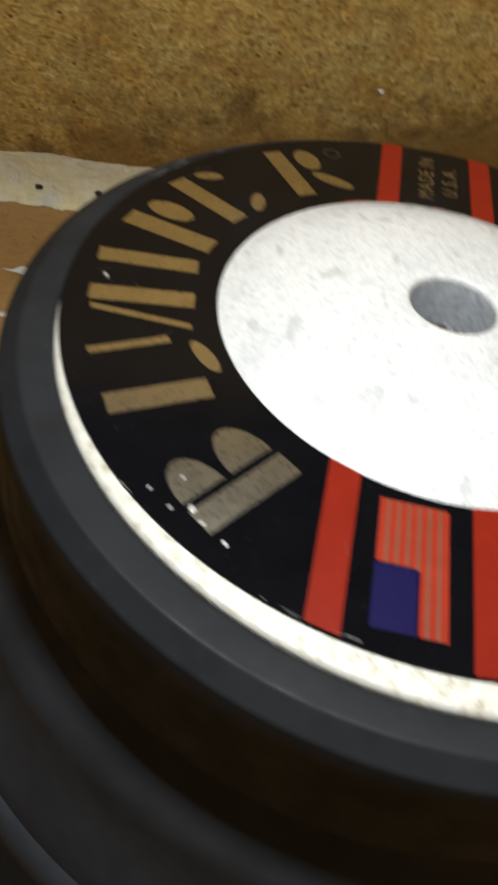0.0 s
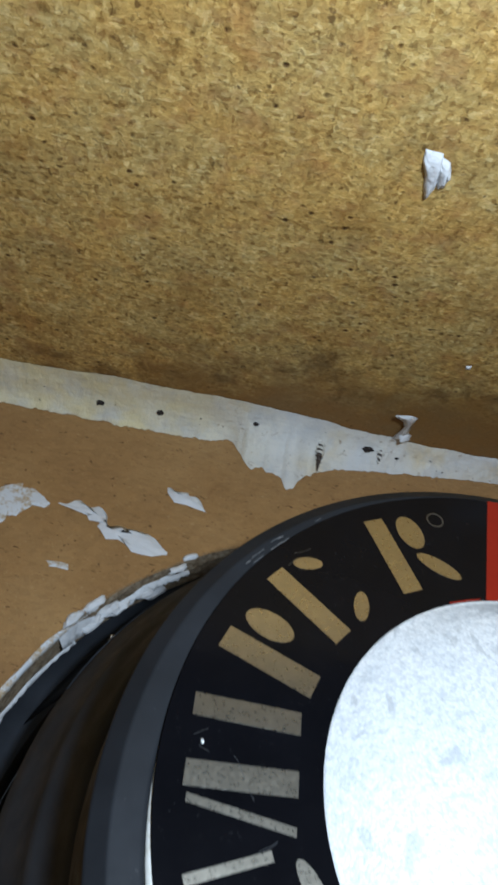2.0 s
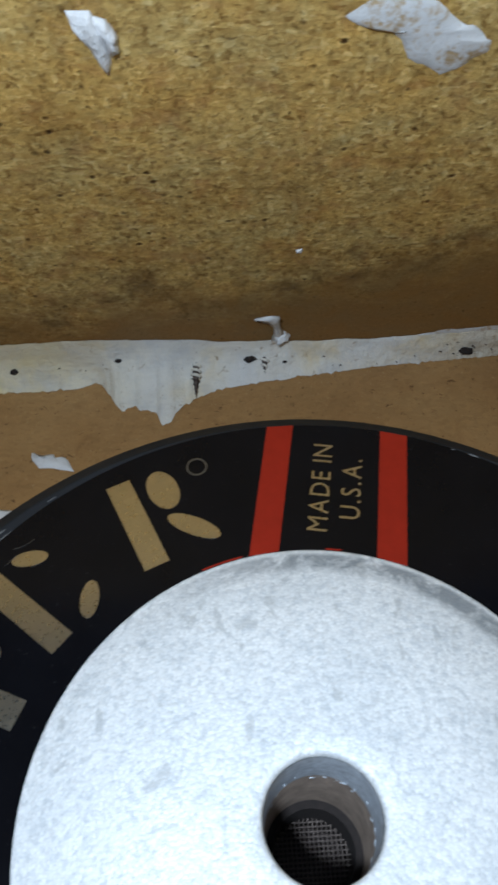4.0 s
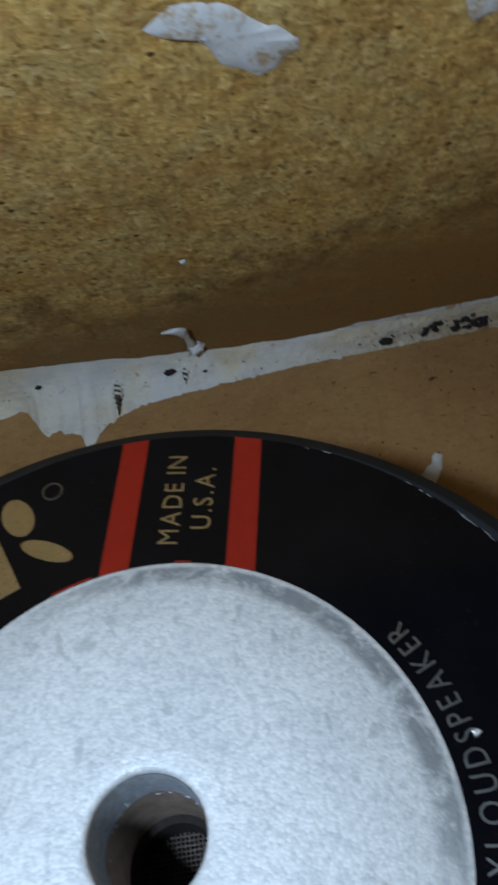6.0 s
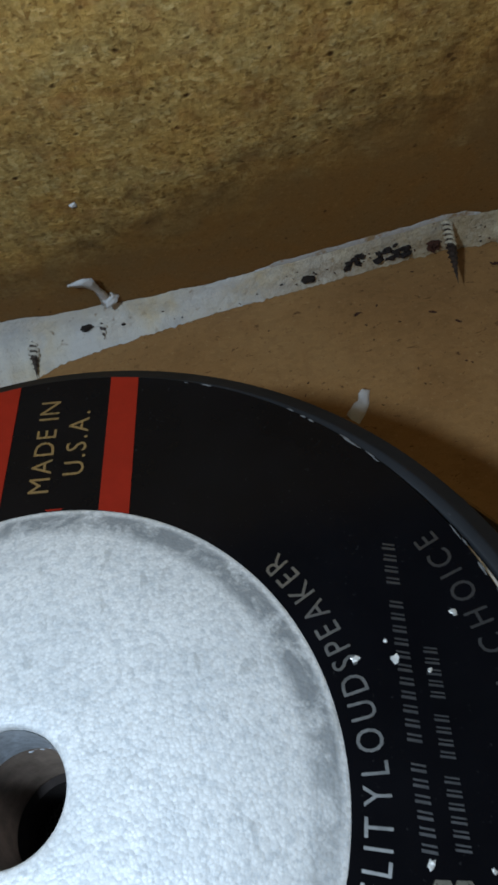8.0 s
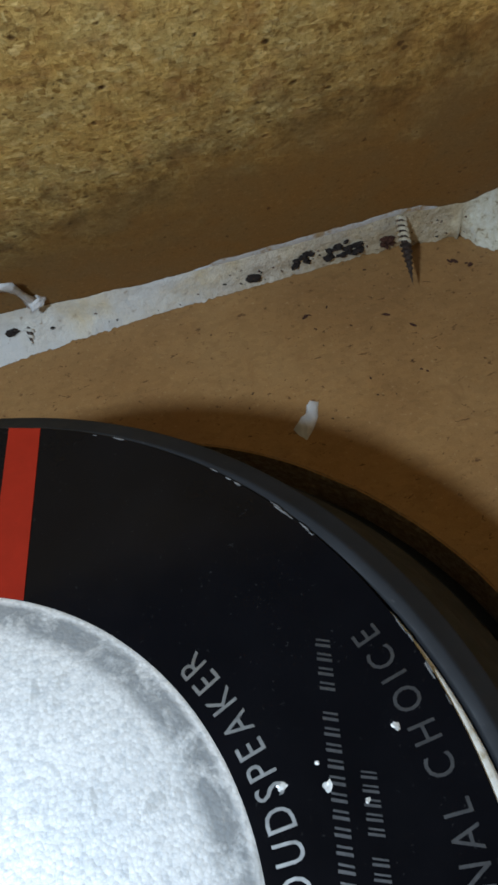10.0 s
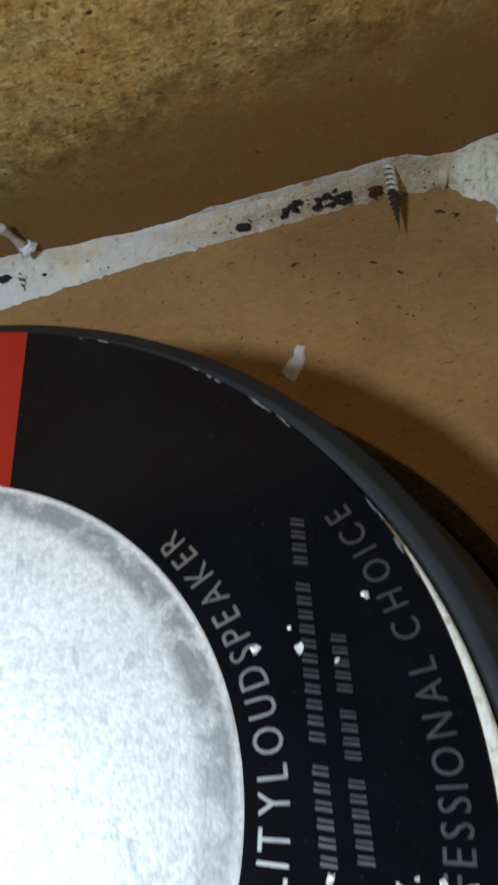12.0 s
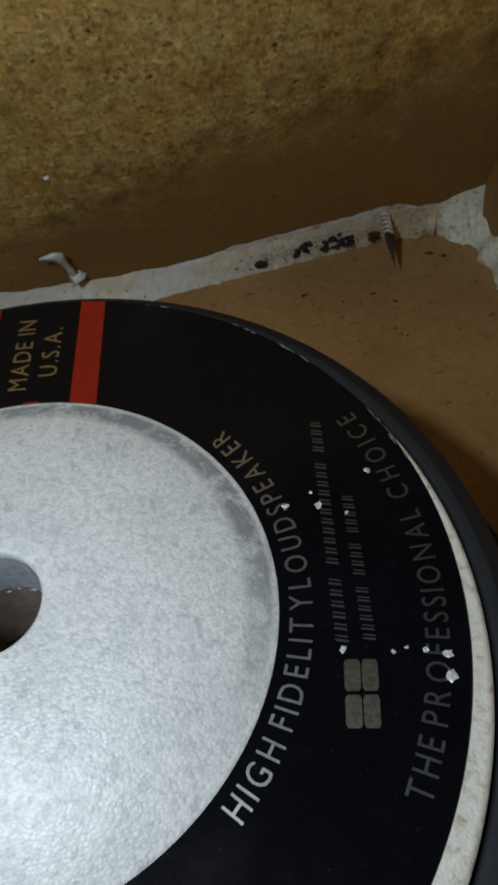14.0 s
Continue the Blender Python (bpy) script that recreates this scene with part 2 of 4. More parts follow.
def mat_plate():
    """Bright zinc-plated steel with a pebbled skin, smudged and with painted shade near the rim."""
    m, nt, b = nodes_of("zinc_plate")
    v = coords(nt)
    peb = noise_tex(nt, v, 1900, 3, 0.6)
    cells = add(nt, "ShaderNodeTexVoronoi", Scale=1400.0, Randomness=1.0)
    nt.links.new(v, cells.inputs["Vector"])
    c = ramp(nt, noise_tex(nt, v, 90, 4, 0.55), [(0.32, (0.80, 0.82, 0.835)), (0.55, (0.90, 0.91, 0.915))])
    c = mix(nt, 0.35, c, ramp(nt, cells.outputs["Distance"], [(0.15, grey(1.0)), (0.55, grey(0.72))]), "MULTIPLY")
    c = mix(nt, 0.4, c, ramp(nt, cells.outputs["Color"], [(0.1, grey(0.58)), (0.6, grey(1.0))]), "MULTIPLY")
    # grey blots
    blot = ramp(nt, noise_tex(nt, coords(nt, (1.0, 0.6, 1.0), (0, 0, -0.7)), 150, 4, 0.6, 0.4), [(0.605, grey(0)), (0.65, grey(0.6))])
    fleck = ramp(nt, noise_tex(nt, v, 620, 4, 0.65, 0.3), [(0.36, grey(0.55)), (0.50, grey(0.0))])
    c = mix(nt, blot, c, (0.46, 0.47, 0.47))
    c = mix(nt, fleck, c, (0.50, 0.53, 0.56))
    # smudges near the bare disc's rim, with shade painted on its +x +y shoulder
    sep = nt.nodes.new("ShaderNodeSeparateXYZ")
    nt.links.new(v, sep.inputs[0])
    rad = maths(nt, "SQRT", maths(nt, "ADD", maths(nt, "MULTIPLY", sep.outputs[0], sep.outputs[0]), maths(nt, "MULTIPLY", sep.outputs[1], sep.outputs[1])))
    rim = ramp(nt, maths(nt, "MULTIPLY_ADD", rad, 60.0, -2.55, clamp=True), [(0.30, grey(0)), (0.44, grey(1)), (0.63, grey(1)), (0.69, grey(0.0))])
    side = maths(nt, "MULTIPLY_ADD", maths(nt, "ADD", sep.outputs[0], sep.outputs[1]), 22.0, -0.2, clamp=True)
    patch = ramp(nt, noise_tex(nt, v, 130, 5, 0.7, 0.6), [(0.34, grey(0)), (0.52, grey(1))])
    sm = maths(nt, "MULTIPLY", maths(nt, "MULTIPLY", rim, side), patch)
    c = mix(nt, maths(nt, "MULTIPLY", sm, 0.80), c, (0.20, 0.22, 0.24))
    edge = ramp(nt, maths(nt, "MULTIPLY_ADD", rad, 200.0, -17.2, clamp=True), [(0.3, grey(0)), (0.7, grey(1))])
    crust = ramp(nt, noise_tex(nt, v, 420, 5, 0.65, 0.3), [(0.30, (0.42, 0.37, 0.26)), (0.46, (0.70, 0.68, 0.61)), (0.7, (0.80, 0.79, 0.75))])
    c = mix(nt, edge, c, crust)
    to(nt, b.inputs["Base Color"], c)
    b.inputs["Metallic"].default_value = 0.10
    to(nt, b.inputs["Roughness"], ramp(nt, noise_tex(nt, v, 300, 3), [(0.3, grey(0.46)), (0.7, grey(0.62))]))
    h = maths(nt, "SUBTRACT", maths(nt, "MULTIPLY", peb, 0.6), cells.outputs["Distance"])
    bump(nt, b, h, 0.45, 0.00017)
    return m


def mat_gloss_black(name, tone, rough, coat=0.0, dust=0.3, spec=0.5):
    m, nt, b = nodes_of(name)
    v = coords(nt)
    c = ramp(nt, noise_tex(nt, v, 60, 4, 0.6), [(0.3, tone), (0.7, tuple(t * 1.5 for t in tone))])
    d = ramp(nt, noise_tex(nt, v, 1300, 2, 0.5), [(0.70, grey(0)), (0.76, grey(1))])
    c = mix(nt, maths(nt, "MULTIPLY", d, dust), c, (0.30, 0.30, 0.30))
    to(nt, b.inputs["Base Color"], c)
    to(nt, b.inputs["Roughness"], ramp(nt, noise_tex(nt, v, 110, 4, 0.6), [(0.3, grey(rough)), (0.7, grey(rough * 1.5))]))
    b.inputs["Coat Weight"].default_value = coat
    b.inputs["Specular IOR Level"].default_value = spec
    b.inputs["Coat Roughness"].default_value = 0.06
    bump(nt, b, noise_tex(nt, v, 160, 3), 0.10, 0.0006)
    return m


def mat_print(name, tone, metal=0.0, rough=0.3):
    m, nt, b = nodes_of(name)
    v = coords(nt)
    c = ramp(nt, noise_tex(nt, v, 240, 5, 0.65), [(0.3, tuple(t * 0.84 for t in tone)), (0.7, tone)])
    wear = ramp(nt, noise_tex(nt, v, 900, 3, 0.6), [(0.68, grey(0)), (0.76, grey(0.5))])
    c = mix(nt, wear, c, tuple(t * 0.45 for t in tone))
    to(nt, b.inputs["Base Color"], c)
    b.inputs["Metallic"].default_value = metal
    b.inputs["Specular IOR Level"].default_value = 0.5 if metal else 0.14
    to(nt, b.inputs["Roughness"], ramp(nt, noise_tex(nt, v, 1100, 3), [(0.3, grey(rough)), (0.7, grey(rough * 1.25))]))
    bump(nt, b, noise_tex(nt, v, 1200, 3), 0.04, 0.0002)
    return m


def mat_plain(name, tone, rough=0.6, metal=0.0, scale=300):
    m, nt, b = nodes_of(name)
    v = coords(nt)
    c = ramp(nt, noise_tex(nt, v, scale, 4, 0.6), [(0.3, tuple(t * 0.7 for t in tone)), (0.7, tuple(min(1, t * 1.2) for t in tone))])
    to(nt, b.inputs["Base Color"], c)
    b.inputs["Metallic"].default_value = metal
    b.inputs["Roughness"].default_value = rough
    bump(nt, b, noise_tex(nt, v, scale * 2, 3), 0.25, 0.0005)
    return m


CHIP, BOARD, CUT = mat_chipboard(), mat_baffle(), mat_cut_edge()
CAULK, PAINT = mat_caulk(), mat_caulk("white_paint", 0.0)
PLATE = mat_plate()


def mat_thin_paint():
    """White paint dragged out thin, with the brown board showing through."""
    m, nt, b = nodes_of("thin_paint")
    v = coords(nt)
    show = maths(nt, "ADD", maths(nt, "MULTIPLY", noise_tex(nt, v, 110, 4, 0.6, 0.4), 0.6), maths(nt, "MULTIPLY", noise_tex(nt, v, 700, 3, 0.6), 0.4))
    c = mix(nt, ramp(nt, show, [(0.40, grey(0.9)), (0.52, grey(0))]), (0.70, 0.71, 0.72), (0.44, 0.30, 0.13))
    to(nt, b.inputs["Base Color"], c)
    b.inputs["Roughness"].default_value = 0.65
    bump(nt, b, show, 0.5, 0.0008)
    return m


THIN = mat_thin_paint()
LABEL = mat_gloss_black("label_film", (0.0030, 0.0030, 0.0040), 0.15, 0.0, 0.04, 0.12)
BOOT = mat_gloss_black("boot_rubber", (0.0120, 0.0132, 0.0158), 0.46, 0.0, 0.07, 0.22)
BASKET_PAINT = mat_gloss_black("basket_paint", (0.028, 0.0310, 0.0370), 0.50, 0.0, 0.05, 0.12)
FOIL = mat_print("silver_foil", (0.55, 0.50, 0.405), 1.0, 0.26)
RED = mat_print("red_print", (0.26, 0.017, 0.007), 0.0, 0.35)
FLAG_RED = mat_print("flag_red", (0.36, 0.034, 0.015), 0.0, 0.35)
BLUE = mat_print("blue_print", (0.009, 0.007, 0.062), 0.0, 0.35)
STEEL = mat_plain("dark_screw", (0.085, 0.066, 0.056), 0.5, 0.6, 500)
DIRT = mat_plain("dirt", (0.018, 0.012, 0.010), 0.85, 0.0, 600)
SCUFF = mat_plain("scuffed_rubber", (0.15, 0.15, 0.15), 0.6, 0.0, 900)
RUST = mat_plain("rusty_dirt", (0.060, 0.022, 0.012), 0.85, 0.0, 600)
BORE = mat_plain("bore_steel", (0.26, 0.205, 0.165), 0.36, 0.5, 260)
VENT_LIP = mat_plain("vent_lip_zinc", (0.62, 0.66, 0.72), 0.42, 0.3, 700)
PAPER = mat_plain("cone_paper", (0.012, 0.012, 0.012), 0.9, 0.0, 200)
CHIPS_WHITE = mat_plain("bare_chips", (0.72, 0.72, 0.70), 0.4, 0.3, 500)


# ---- mesh helpers ----
def part(name, bm, material, parent=None, label="", smooth=False):
    me = bpy.data.meshes.new(name)
    bmesh.ops.recalc_face_normals(bm, faces=bm.faces)
    bm.to_mesh(me)
    bm.free()
    if smooth:
        me.polygons.foreach_set("use_smooth", [True] * len(me.polygons))
    me.materials.append(material)
    ob = new(name, me)
    if parent is not None:
        ob.parent = parent
    if label:
        tagged(ob, label)
    return ob


def from_lists(verts, faces):
    bm = bmesh.new()
    vs = [bm.verts.new(v) for v in verts]
    for f in faces:
        bm.faces.new([vs[i] for i in f])
    return bm


def lathe(profile, segs=160, cx=0.0, cy=0.0, a0=0.0, a1=360.0):
    """Turns a profile of (radius, height) round the upright axis at (cx, cy)."""
    full = a1 - a0 >= 359.99
    n = segs if full else segs + 1
    verts, faces = [], []
    for i in range(n):
        a = radians(a0 + (a1 - a0) * i / segs)
        for r, z in profile:
            verts.append((cx + r * math.cos(a), cy + r * math.sin(a), z))
    k = len(profile)
    for i in range(segs):
        j = (i + 1) % n
        for p in range(k - 1):
            faces.append((i * k + p, j * k + p, j * k + p + 1, i * k + p + 1))
    return from_lists(verts, faces)


def slab(points, z0, z1):
    """An upright prism over a plan outline."""
    n = len(points)
    verts = [(x, y, z0) for x, y in points] + [(x, y, z1) for x, y in points]
    faces = [tuple(range(n - 1, -1, -1)), tuple(range(n, 2 * n))]
    faces += [(i, (i + 1) % n, n + (i + 1) % n, n + i) for i in range(n)]
    return from_lists(verts, faces)


def arc(r, a0, a1, n, cx=0.0, cy=0.0):
    return [(cx + r * math.cos(radians(a0 + (a1 - a0) * i / n)), cy + r * math.sin(radians(a0 + (a1 - a0) * i / n))) for i in range(n + 1)]


def join(bms):
    out = bmesh.new()
    for b in bms:
        me = bpy.data.meshes.new("tmp")
        b.to_mesh(me)
        b.free()
        out.from_mesh(me)
        bpy.data.meshes.remove(me)
    return out


def blob(x, y, z, rx, ry, rz, seed, rough=0.35, subdiv=2, turn=0.0):
    """A lumpy flattened drop."""
    bm = bmesh.new()
    bmesh.ops.create_icosphere(bm, subdivisions=subdiv, radius=1.0)
    m = Matrix.Translation((x, y, z)) @ Matrix.Rotation(turn, 4, "Z")
    for v in bm.verts:
        k = 1 + rough * noise.noise(v.co * 1.7 + Vector((seed * 3.1, seed, 0)))
        v.co = m @ Vector((v.co.x * rx * k, v.co.y * ry * k, v.co.z * rz * k))
    return bm


def ragged(points, seed, amp, per=5):
    """The outline with points added between its corners and pushed about."""
    out = []
    n = len(points)
    for i in range(n):
        a, b = Vector(points[i]), Vector(points[(i + 1) % n])
        for k in range(per):
            p = a.lerp(b, k / per)
            q = Vector((p.x * 180 + seed, p.y * 180, seed * 1.7))
            out.append((p.x + amp * noise.noise(q), p.y + amp * noise.noise(q + Vector((9, 4, 2)))))
    return out


def text_mesh(chars, size, spacing=1.0, gap=0.30):
    """Flat glyphs of the built-in font: a list of (vertices, faces, start, advance)."""
    out, x = [], 0.0
    for ch in chars:
        if ch == " ":
            x += size * gap
            out.append(None)
            continue
        cu = bpy.data.curves.new("glyph", "FONT")
        cu.body, cu.size, cu.resolution_u = ch, size, 3
        ob = bpy.data.objects.new("glyph", cu)
        scene.collection.objects.link(ob)
        bpy.context.view_layer.update()
        me = bpy.data.meshes.new_from_object(ob.evaluated_get(bpy.context.evaluated_depsgraph_get()))
        vs = [v.co.copy() for v in me.vertices]
        fs = [tuple(p.vertices) for p in me.polygons]
        lo, hi = min(v.x for v in vs), max(v.x for v in vs)
        out.append(([Vector((v.x - lo, v.y, 0)) for v in vs], fs, x, hi - lo))
        x += (hi - lo) + size * 0.13 * spacing
        bpy.data.objects.remove(ob)
        bpy.data.meshes.remove(me)
        bpy.data.curves.remove(cu)
    return out, x


def lettering(name, glyphs, placer, parent, material, label):
    verts, faces = [], []
    for g in glyphs:
        if g is None:
            continue
        vs, fs, x, w = g
        k = len(verts)
        verts += [placer(v, x, w) for v in vs]
        faces += [tuple(k + i for i in f) for f in fs]
    me = bpy.data.meshes.new(name)
    me.from_pydata(verts, [], faces)
    me.materials.append(material)
    ob = new(name, me)
    ob.parent = parent
    return tagged(ob, label)


# ---- the cabinet: baffle with the round cut-out, slanted side, other sides ----
def wall_y(z):
    return WALL_Y + WALL_LEAN * z


def build_baffle():
    """The baffle's inner face is the ground of the place: a thick board with a round opening."""
    outer = [(0.205, -0.52), (0.205, 0.235), (-0.60, 0.235), (-0.60, -0.52)]
    n = 192
    ring_t = [(HOLE_X + (HOLE_R + 0.0007 * noise.noise(Vector((math.cos(6.2832 * i / n) * 9, math.sin(6.2832 * i / n) * 9, 2)))) * math.cos(6.2832 * i / n),
               HOLE_Y + (HOLE_R + 0.0007 * noise.noise(Vector((math.cos(6.2832 * i / n) * 9, math.sin(6.2832 * i / n) * 9, 7)))) * math.sin(6.2832 * i / n)) for i in range(n)]

    def square(x, y):
        dx, dy = x - HOLE_X, y - HOLE_Y
        s = min((0.205 - HOLE_X) / dx if dx > 0 else 9e9, (-0.60 - HOLE_X) / dx if dx < 0 else 9e9,
                (0.235 - HOLE_Y) / dy if dy > 0 else 9e9, (-0.52 - HOLE_Y) / dy if dy < 0 else 9e9)
        return HOLE_X + dx * s, HOLE_Y + dy * s
    verts, faces = [], []
    for x, y in ring_t:
        sx, sy = square(x, y)
        verts += [(x, y, 0), (sx, sy, 0), (sx, sy, -BAFFLE), (x, y, -BAFFLE)]
    for i in range(n):
        j = (i + 1) % n
        for p in range(4):
            if p == 3:
                continue
            faces.append((i * 4 + p, j * 4 + p, j * 4 + p + 1, i * 4 + p + 1))
    bm = from_lists(verts, faces)
    floor = part("floor", bm, BOARD)
    tagged(floor, "smooth brown fibreboard baffle with a round cut-out", "floor", kind="structure")
    rng = random.Random(29)
    spots = [(0.1757, 0.1991), (0.1775, 0.1985), (0.1827, 0.1951), (0.1815, 0.1962), (0.1411, 0.2055), (0.111, 0.1885), (0.113, 0.189), (0.142, 0.180), (0.150, 0.172)]
    spots += [(rng.uniform(0.06, 0.19), rng.uniform(0.13, 0.195)) for _ in range(26)]
    for i, (x, y) in enumerate(spots):
        q = rng.uniform(0.0005, 0.0012) if i < 9 else rng.uniform(0.0002, 0.0005)
        if math.hypot(x - HOLE_X, y - HOLE_Y) > HOLE_R + 0.003:
            part("dirt_speck", blob(x, y, 0.0001, q * 1.6, q * 0.7, 0.0003, i + 300, 0.8, 1, rng.uniform(0, 3)), RUST, floor)
    # rough sawn edge of the opening
    ev, ef = [], []
    rows = 7
    for i in range(n):
        x, y = ring_t[i]
        for k in range(rows):
            z = -BAFFLE * k / (rows - 1)
            r = 1 + 0.006 * noise.noise(Vector((x * 160, y * 160, z * 260))) * (1 if 0 < k < rows - 1 else 0) + (0.004 if k == 0 else 0)
            ev.append((HOLE_X + (x - HOLE_X) * r, HOLE_Y + (y - HOLE_Y) * r, z + (0.0003 if k == 0 else 0)))
    for i in range(n):
        j = (i + 1) % n
        for k in range(rows - 1):
            ef.append((i * rows + k, j * rows + k, j * rows + k + 1, i * rows + k + 1))
    part("sawn_edge", from_lists(ev, ef), CUT, floor, "rough sawn particle edge of the cut-out")
    return floor


def build_walls():
    # slanted side behind the magnet, a thick board
    top = 0.262
    x0, x1 = -0.60, 0.205
    t = 0.018
    v = [(x0, wall_y(0), 0), (x1, wall_y(0), 0), (x1, wall_y(top), top), (x0, wall_y(top), top)]
    v += [(x, y + t * 1.07, z) for x, y, z in v]
    f = [(0, 1, 2, 3), (7, 6, 5, 4), (0, 4, 5, 1), (1, 5, 6, 2), (2, 6, 7, 3), (3, 7, 4, 0)]
    tagged(part("wall_north", from_lists(v, f), CHIP), "slanted raw particle board side of the cabinet", "wall", kind="structure")

    def board(name, a, b, c, d, off, label):
        vv = [a, b, c, d] + [tuple(p[i] + off[i] for i in range(3)) for p in (a, b, c, d)]
        tagged(part(name, from_lists(vv, f), CHIP), label, "wall", kind="structure")
    board("wall_east", (0.205, 0.235, -0.0), (0.205, -0.52, -0.0), (0.205, -0.52, top), (0.205, 0.235, top), (t, 0, 0), "raw particle board end of the cabinet")
    board("wall_west", (-0.60, -0.52, 0), (-0.60, 0.235, 0), (-0.60, 0.235, top), (-0.60, -0.52, top), (-t, 0, 0), "raw particle board end of the cabinet")
    board("wall_south", (-0.60, -0.51, 0), (0.205, -0.51, 0), (0.205, -0.51 + 0.10, top), (-0.60, -0.51 + 0.10, top), (0, -t, 0), "slanted raw particle board side of the cabinet")


# foot of the sealant on the floor and its height on the wall, along the joint
CX = [-0.60, -0.185, -0.160, -0.133, -0.110, -0.085, -0.071, -0.067, -0.063, -0.0595, -0.056, -0.052, -0.048, -0.045, -0.0415, -0.039, -0.037, -0.033, -0.028, -0.015, 0.020, 0.057, 0.094, 0.137, 0.158, 0.185, 0.192, 0.205]
CF = [0.206, 0.205, 0.2045, 0.204, 0.2035, 0.2035, 0.2070, 0.1985, 0.1910, 0.1900, 0.1935, 0.1880, 0.1905, 0.1840, 0.1805, 0.1812, 0.1875, 0.1920, 0.195, 0.200, 0.2045, 0.2085, 0.2102, 0.2128, 0.2135, 0.2110, 0.2010, 0.193]
CW = [0.024, 0.0245, 0.025, 0.0275, 0.026, 0.026, 0.026, 0.0258, 0.0255, 0.025, 0.0245, 0.0242, 0.024, 0.0235, 0.023, 0.0228, 0.0225, 0.022, 0.0215, 0.0185, 0.0150, 0.0138, 0.0165, 0.0200, 0.0225, 0.018, 0.022, 0.026]


def soft_foot(x):
    """The sealant's foot with its drips rounded off."""
    w = sum(float(np.interp(x + d, CX, CF)) for d in (-0.0018, -0.0009, 0.0, 0.0009, 0.0018)) / 5
    return w + (0.0030 * noise.noise(Vector((x * 340, 6, 2))) if -0.068 < x < -0.030 else 0.0060 * noise.noise(Vector((x * 420, 3, 5))) if x > 0.182 else 0.0)


def build_caulk():
    caulk = new("sealant_bead")
    verts, faces = [], []
    n, k = 900, 9
    for i in range(n + 1):
        x = -0.60 + 0.805 * i / n
        foot = soft_foot(x) + (0.0022 if x < -0.02 or x > 0.16 else 0.0010) * noise.noise(Vector((x * 130, 1, 0))) + 0.0012 * noise.noise(Vector((x * 520, 5, 0)))
        hw = float(np.interp(x, CX, CW)) + 0.0012 * noise.noise(Vector((x * 90, 8, 3))) + 0.0006 * noise.noise(Vector((x * 380, 2, 3)))
        smooth_foot = soft_foot(x)
        b = Vector((x, wall_y(hw) - 0.0003, hw))
        c = Vector((x, WALL_Y - 0.004, 0.004))
        for j in range(k):
            s = j / (k - 1)
            a = Vector((x, foot if j == 0 else smooth_foot + 0.0004, 0.0003))
            p = a * (1 - s) ** 2 + c * (2 * s * (1 - s)) + b * s ** 2
            thick = (0.0030 if x > 0.180 else 0.0018) * math.sin(math.pi * s) * (1 + 0.8 * noise.noise(Vector((x * 55, s * 2.2, 4))) + 0.45 * noise.noise(Vector((x * 260, s * 9, 7))) + 0.3 * noise.noise(Vector((x * 600, s * 14, 2)))) + (0.0005 if 0 < j < k - 1 else 0)
            p += Vector((0, -0.75, 0.66)) * thick
            verts.append(p)
    for i in range(n):
        for j in range(k - 1):
            faces.append((i * k + j, (i + 1) * k + j, (i + 1) * k + j + 1, i * k + j + 1))
    part("bead", from_lists(verts, faces), CAULK, caulk, smooth=True)
    tv, tf = [], []
    for i in range(121):
        x = 0.072 + 0.100 * i / 120
        hw = float(np.interp(x, CX, CW))
        up = (0.0026 + 0.0022 * noise.noise(Vector((x * 160, 4, 9)))) * min(1.0, 12 * min(i, 120 - i) / 120)
        for s in (-0.0015, up * 0.5, up):
            tv.append((x, wall_y(hw + s) - (0.0006 if s < up else 0.0002), hw + s))
    for i in range(120):
        for j in range(2):
            tf.append((i * 3 + j, (i + 1) * 3 + j, (i + 1) * 3 + j + 1, i * 3 + j + 1))
    part("thin_smear", from_lists(tv, tf), THIN, caulk, "thin grey smear over the bead", smooth=True)
    # bead up the corner and along the end wall
    ev, ef = [], []
    m = 220
    for i in range(m + 1):
        y = 0.222 - 0.50 * i / m
        w = 0.0065 + 0.004 * noise.noise(Vector((y * 110, 3, 1))) + 0.002 * noise.noise(Vector((y * 420, 3, 1))) + 0.009 * max(0, (y - 0.195) / 0.025)
        for j in range(5):
            s = j / 4
            bulge = 0.003 * math.sin(math.pi * s)
            ev.append((0.205 - w * (1 - s) - bulge * 0.5 - 0.0003, y, w * 1.3 * s + bulge * 0.5 + 0.0003))
    for i in range(m):
        for j in range(4):
            ef.append((i * 5 + j, (i + 1) * 5 + j, (i + 1) * 5 + j + 1, i * 5 + j + 1))
    part("corner_bead", from_lists(ev, ef), CAULK, caulk, smooth=True)
    # torn strand that stands off the wall
    sv, sf = [], []
    path = [(0.0095, 0.019), (0.0090, 0.028), (0.0082, 0.034), (0.0068, 0.0395), (0.0046, 0.0435), (0.0018, 0.0450), (-0.0008, 0.0440)]
    wid = [0.0032, 0.0020, 0.0015, 0.0024, 0.0042, 0.0036, 0.0006]
    for (x, z), w in zip(path, wid):
        off = 0.0012 + 0.004 * max(0, (z - 0.02) / 0.03)
        for dx, dz, do in ((-w, -w * 0.4, 0), (0, 0, 0.0014), (w, w * 0.4, 0), (0, 0, -0.0006)):
            sv.append((x + dx, wall_y(z + dz) - off - do, z + dz))
    for i in range(len(path) - 1):
        for j in range(4):
            sf.append((i * 4 + j, i * 4 + (j + 1) % 4, (i + 1) * 4 + (j + 1) % 4, (i + 1) * 4 + j))
    part("torn_strand", from_lists(sv, sf), PAINT, caulk, smooth=True)
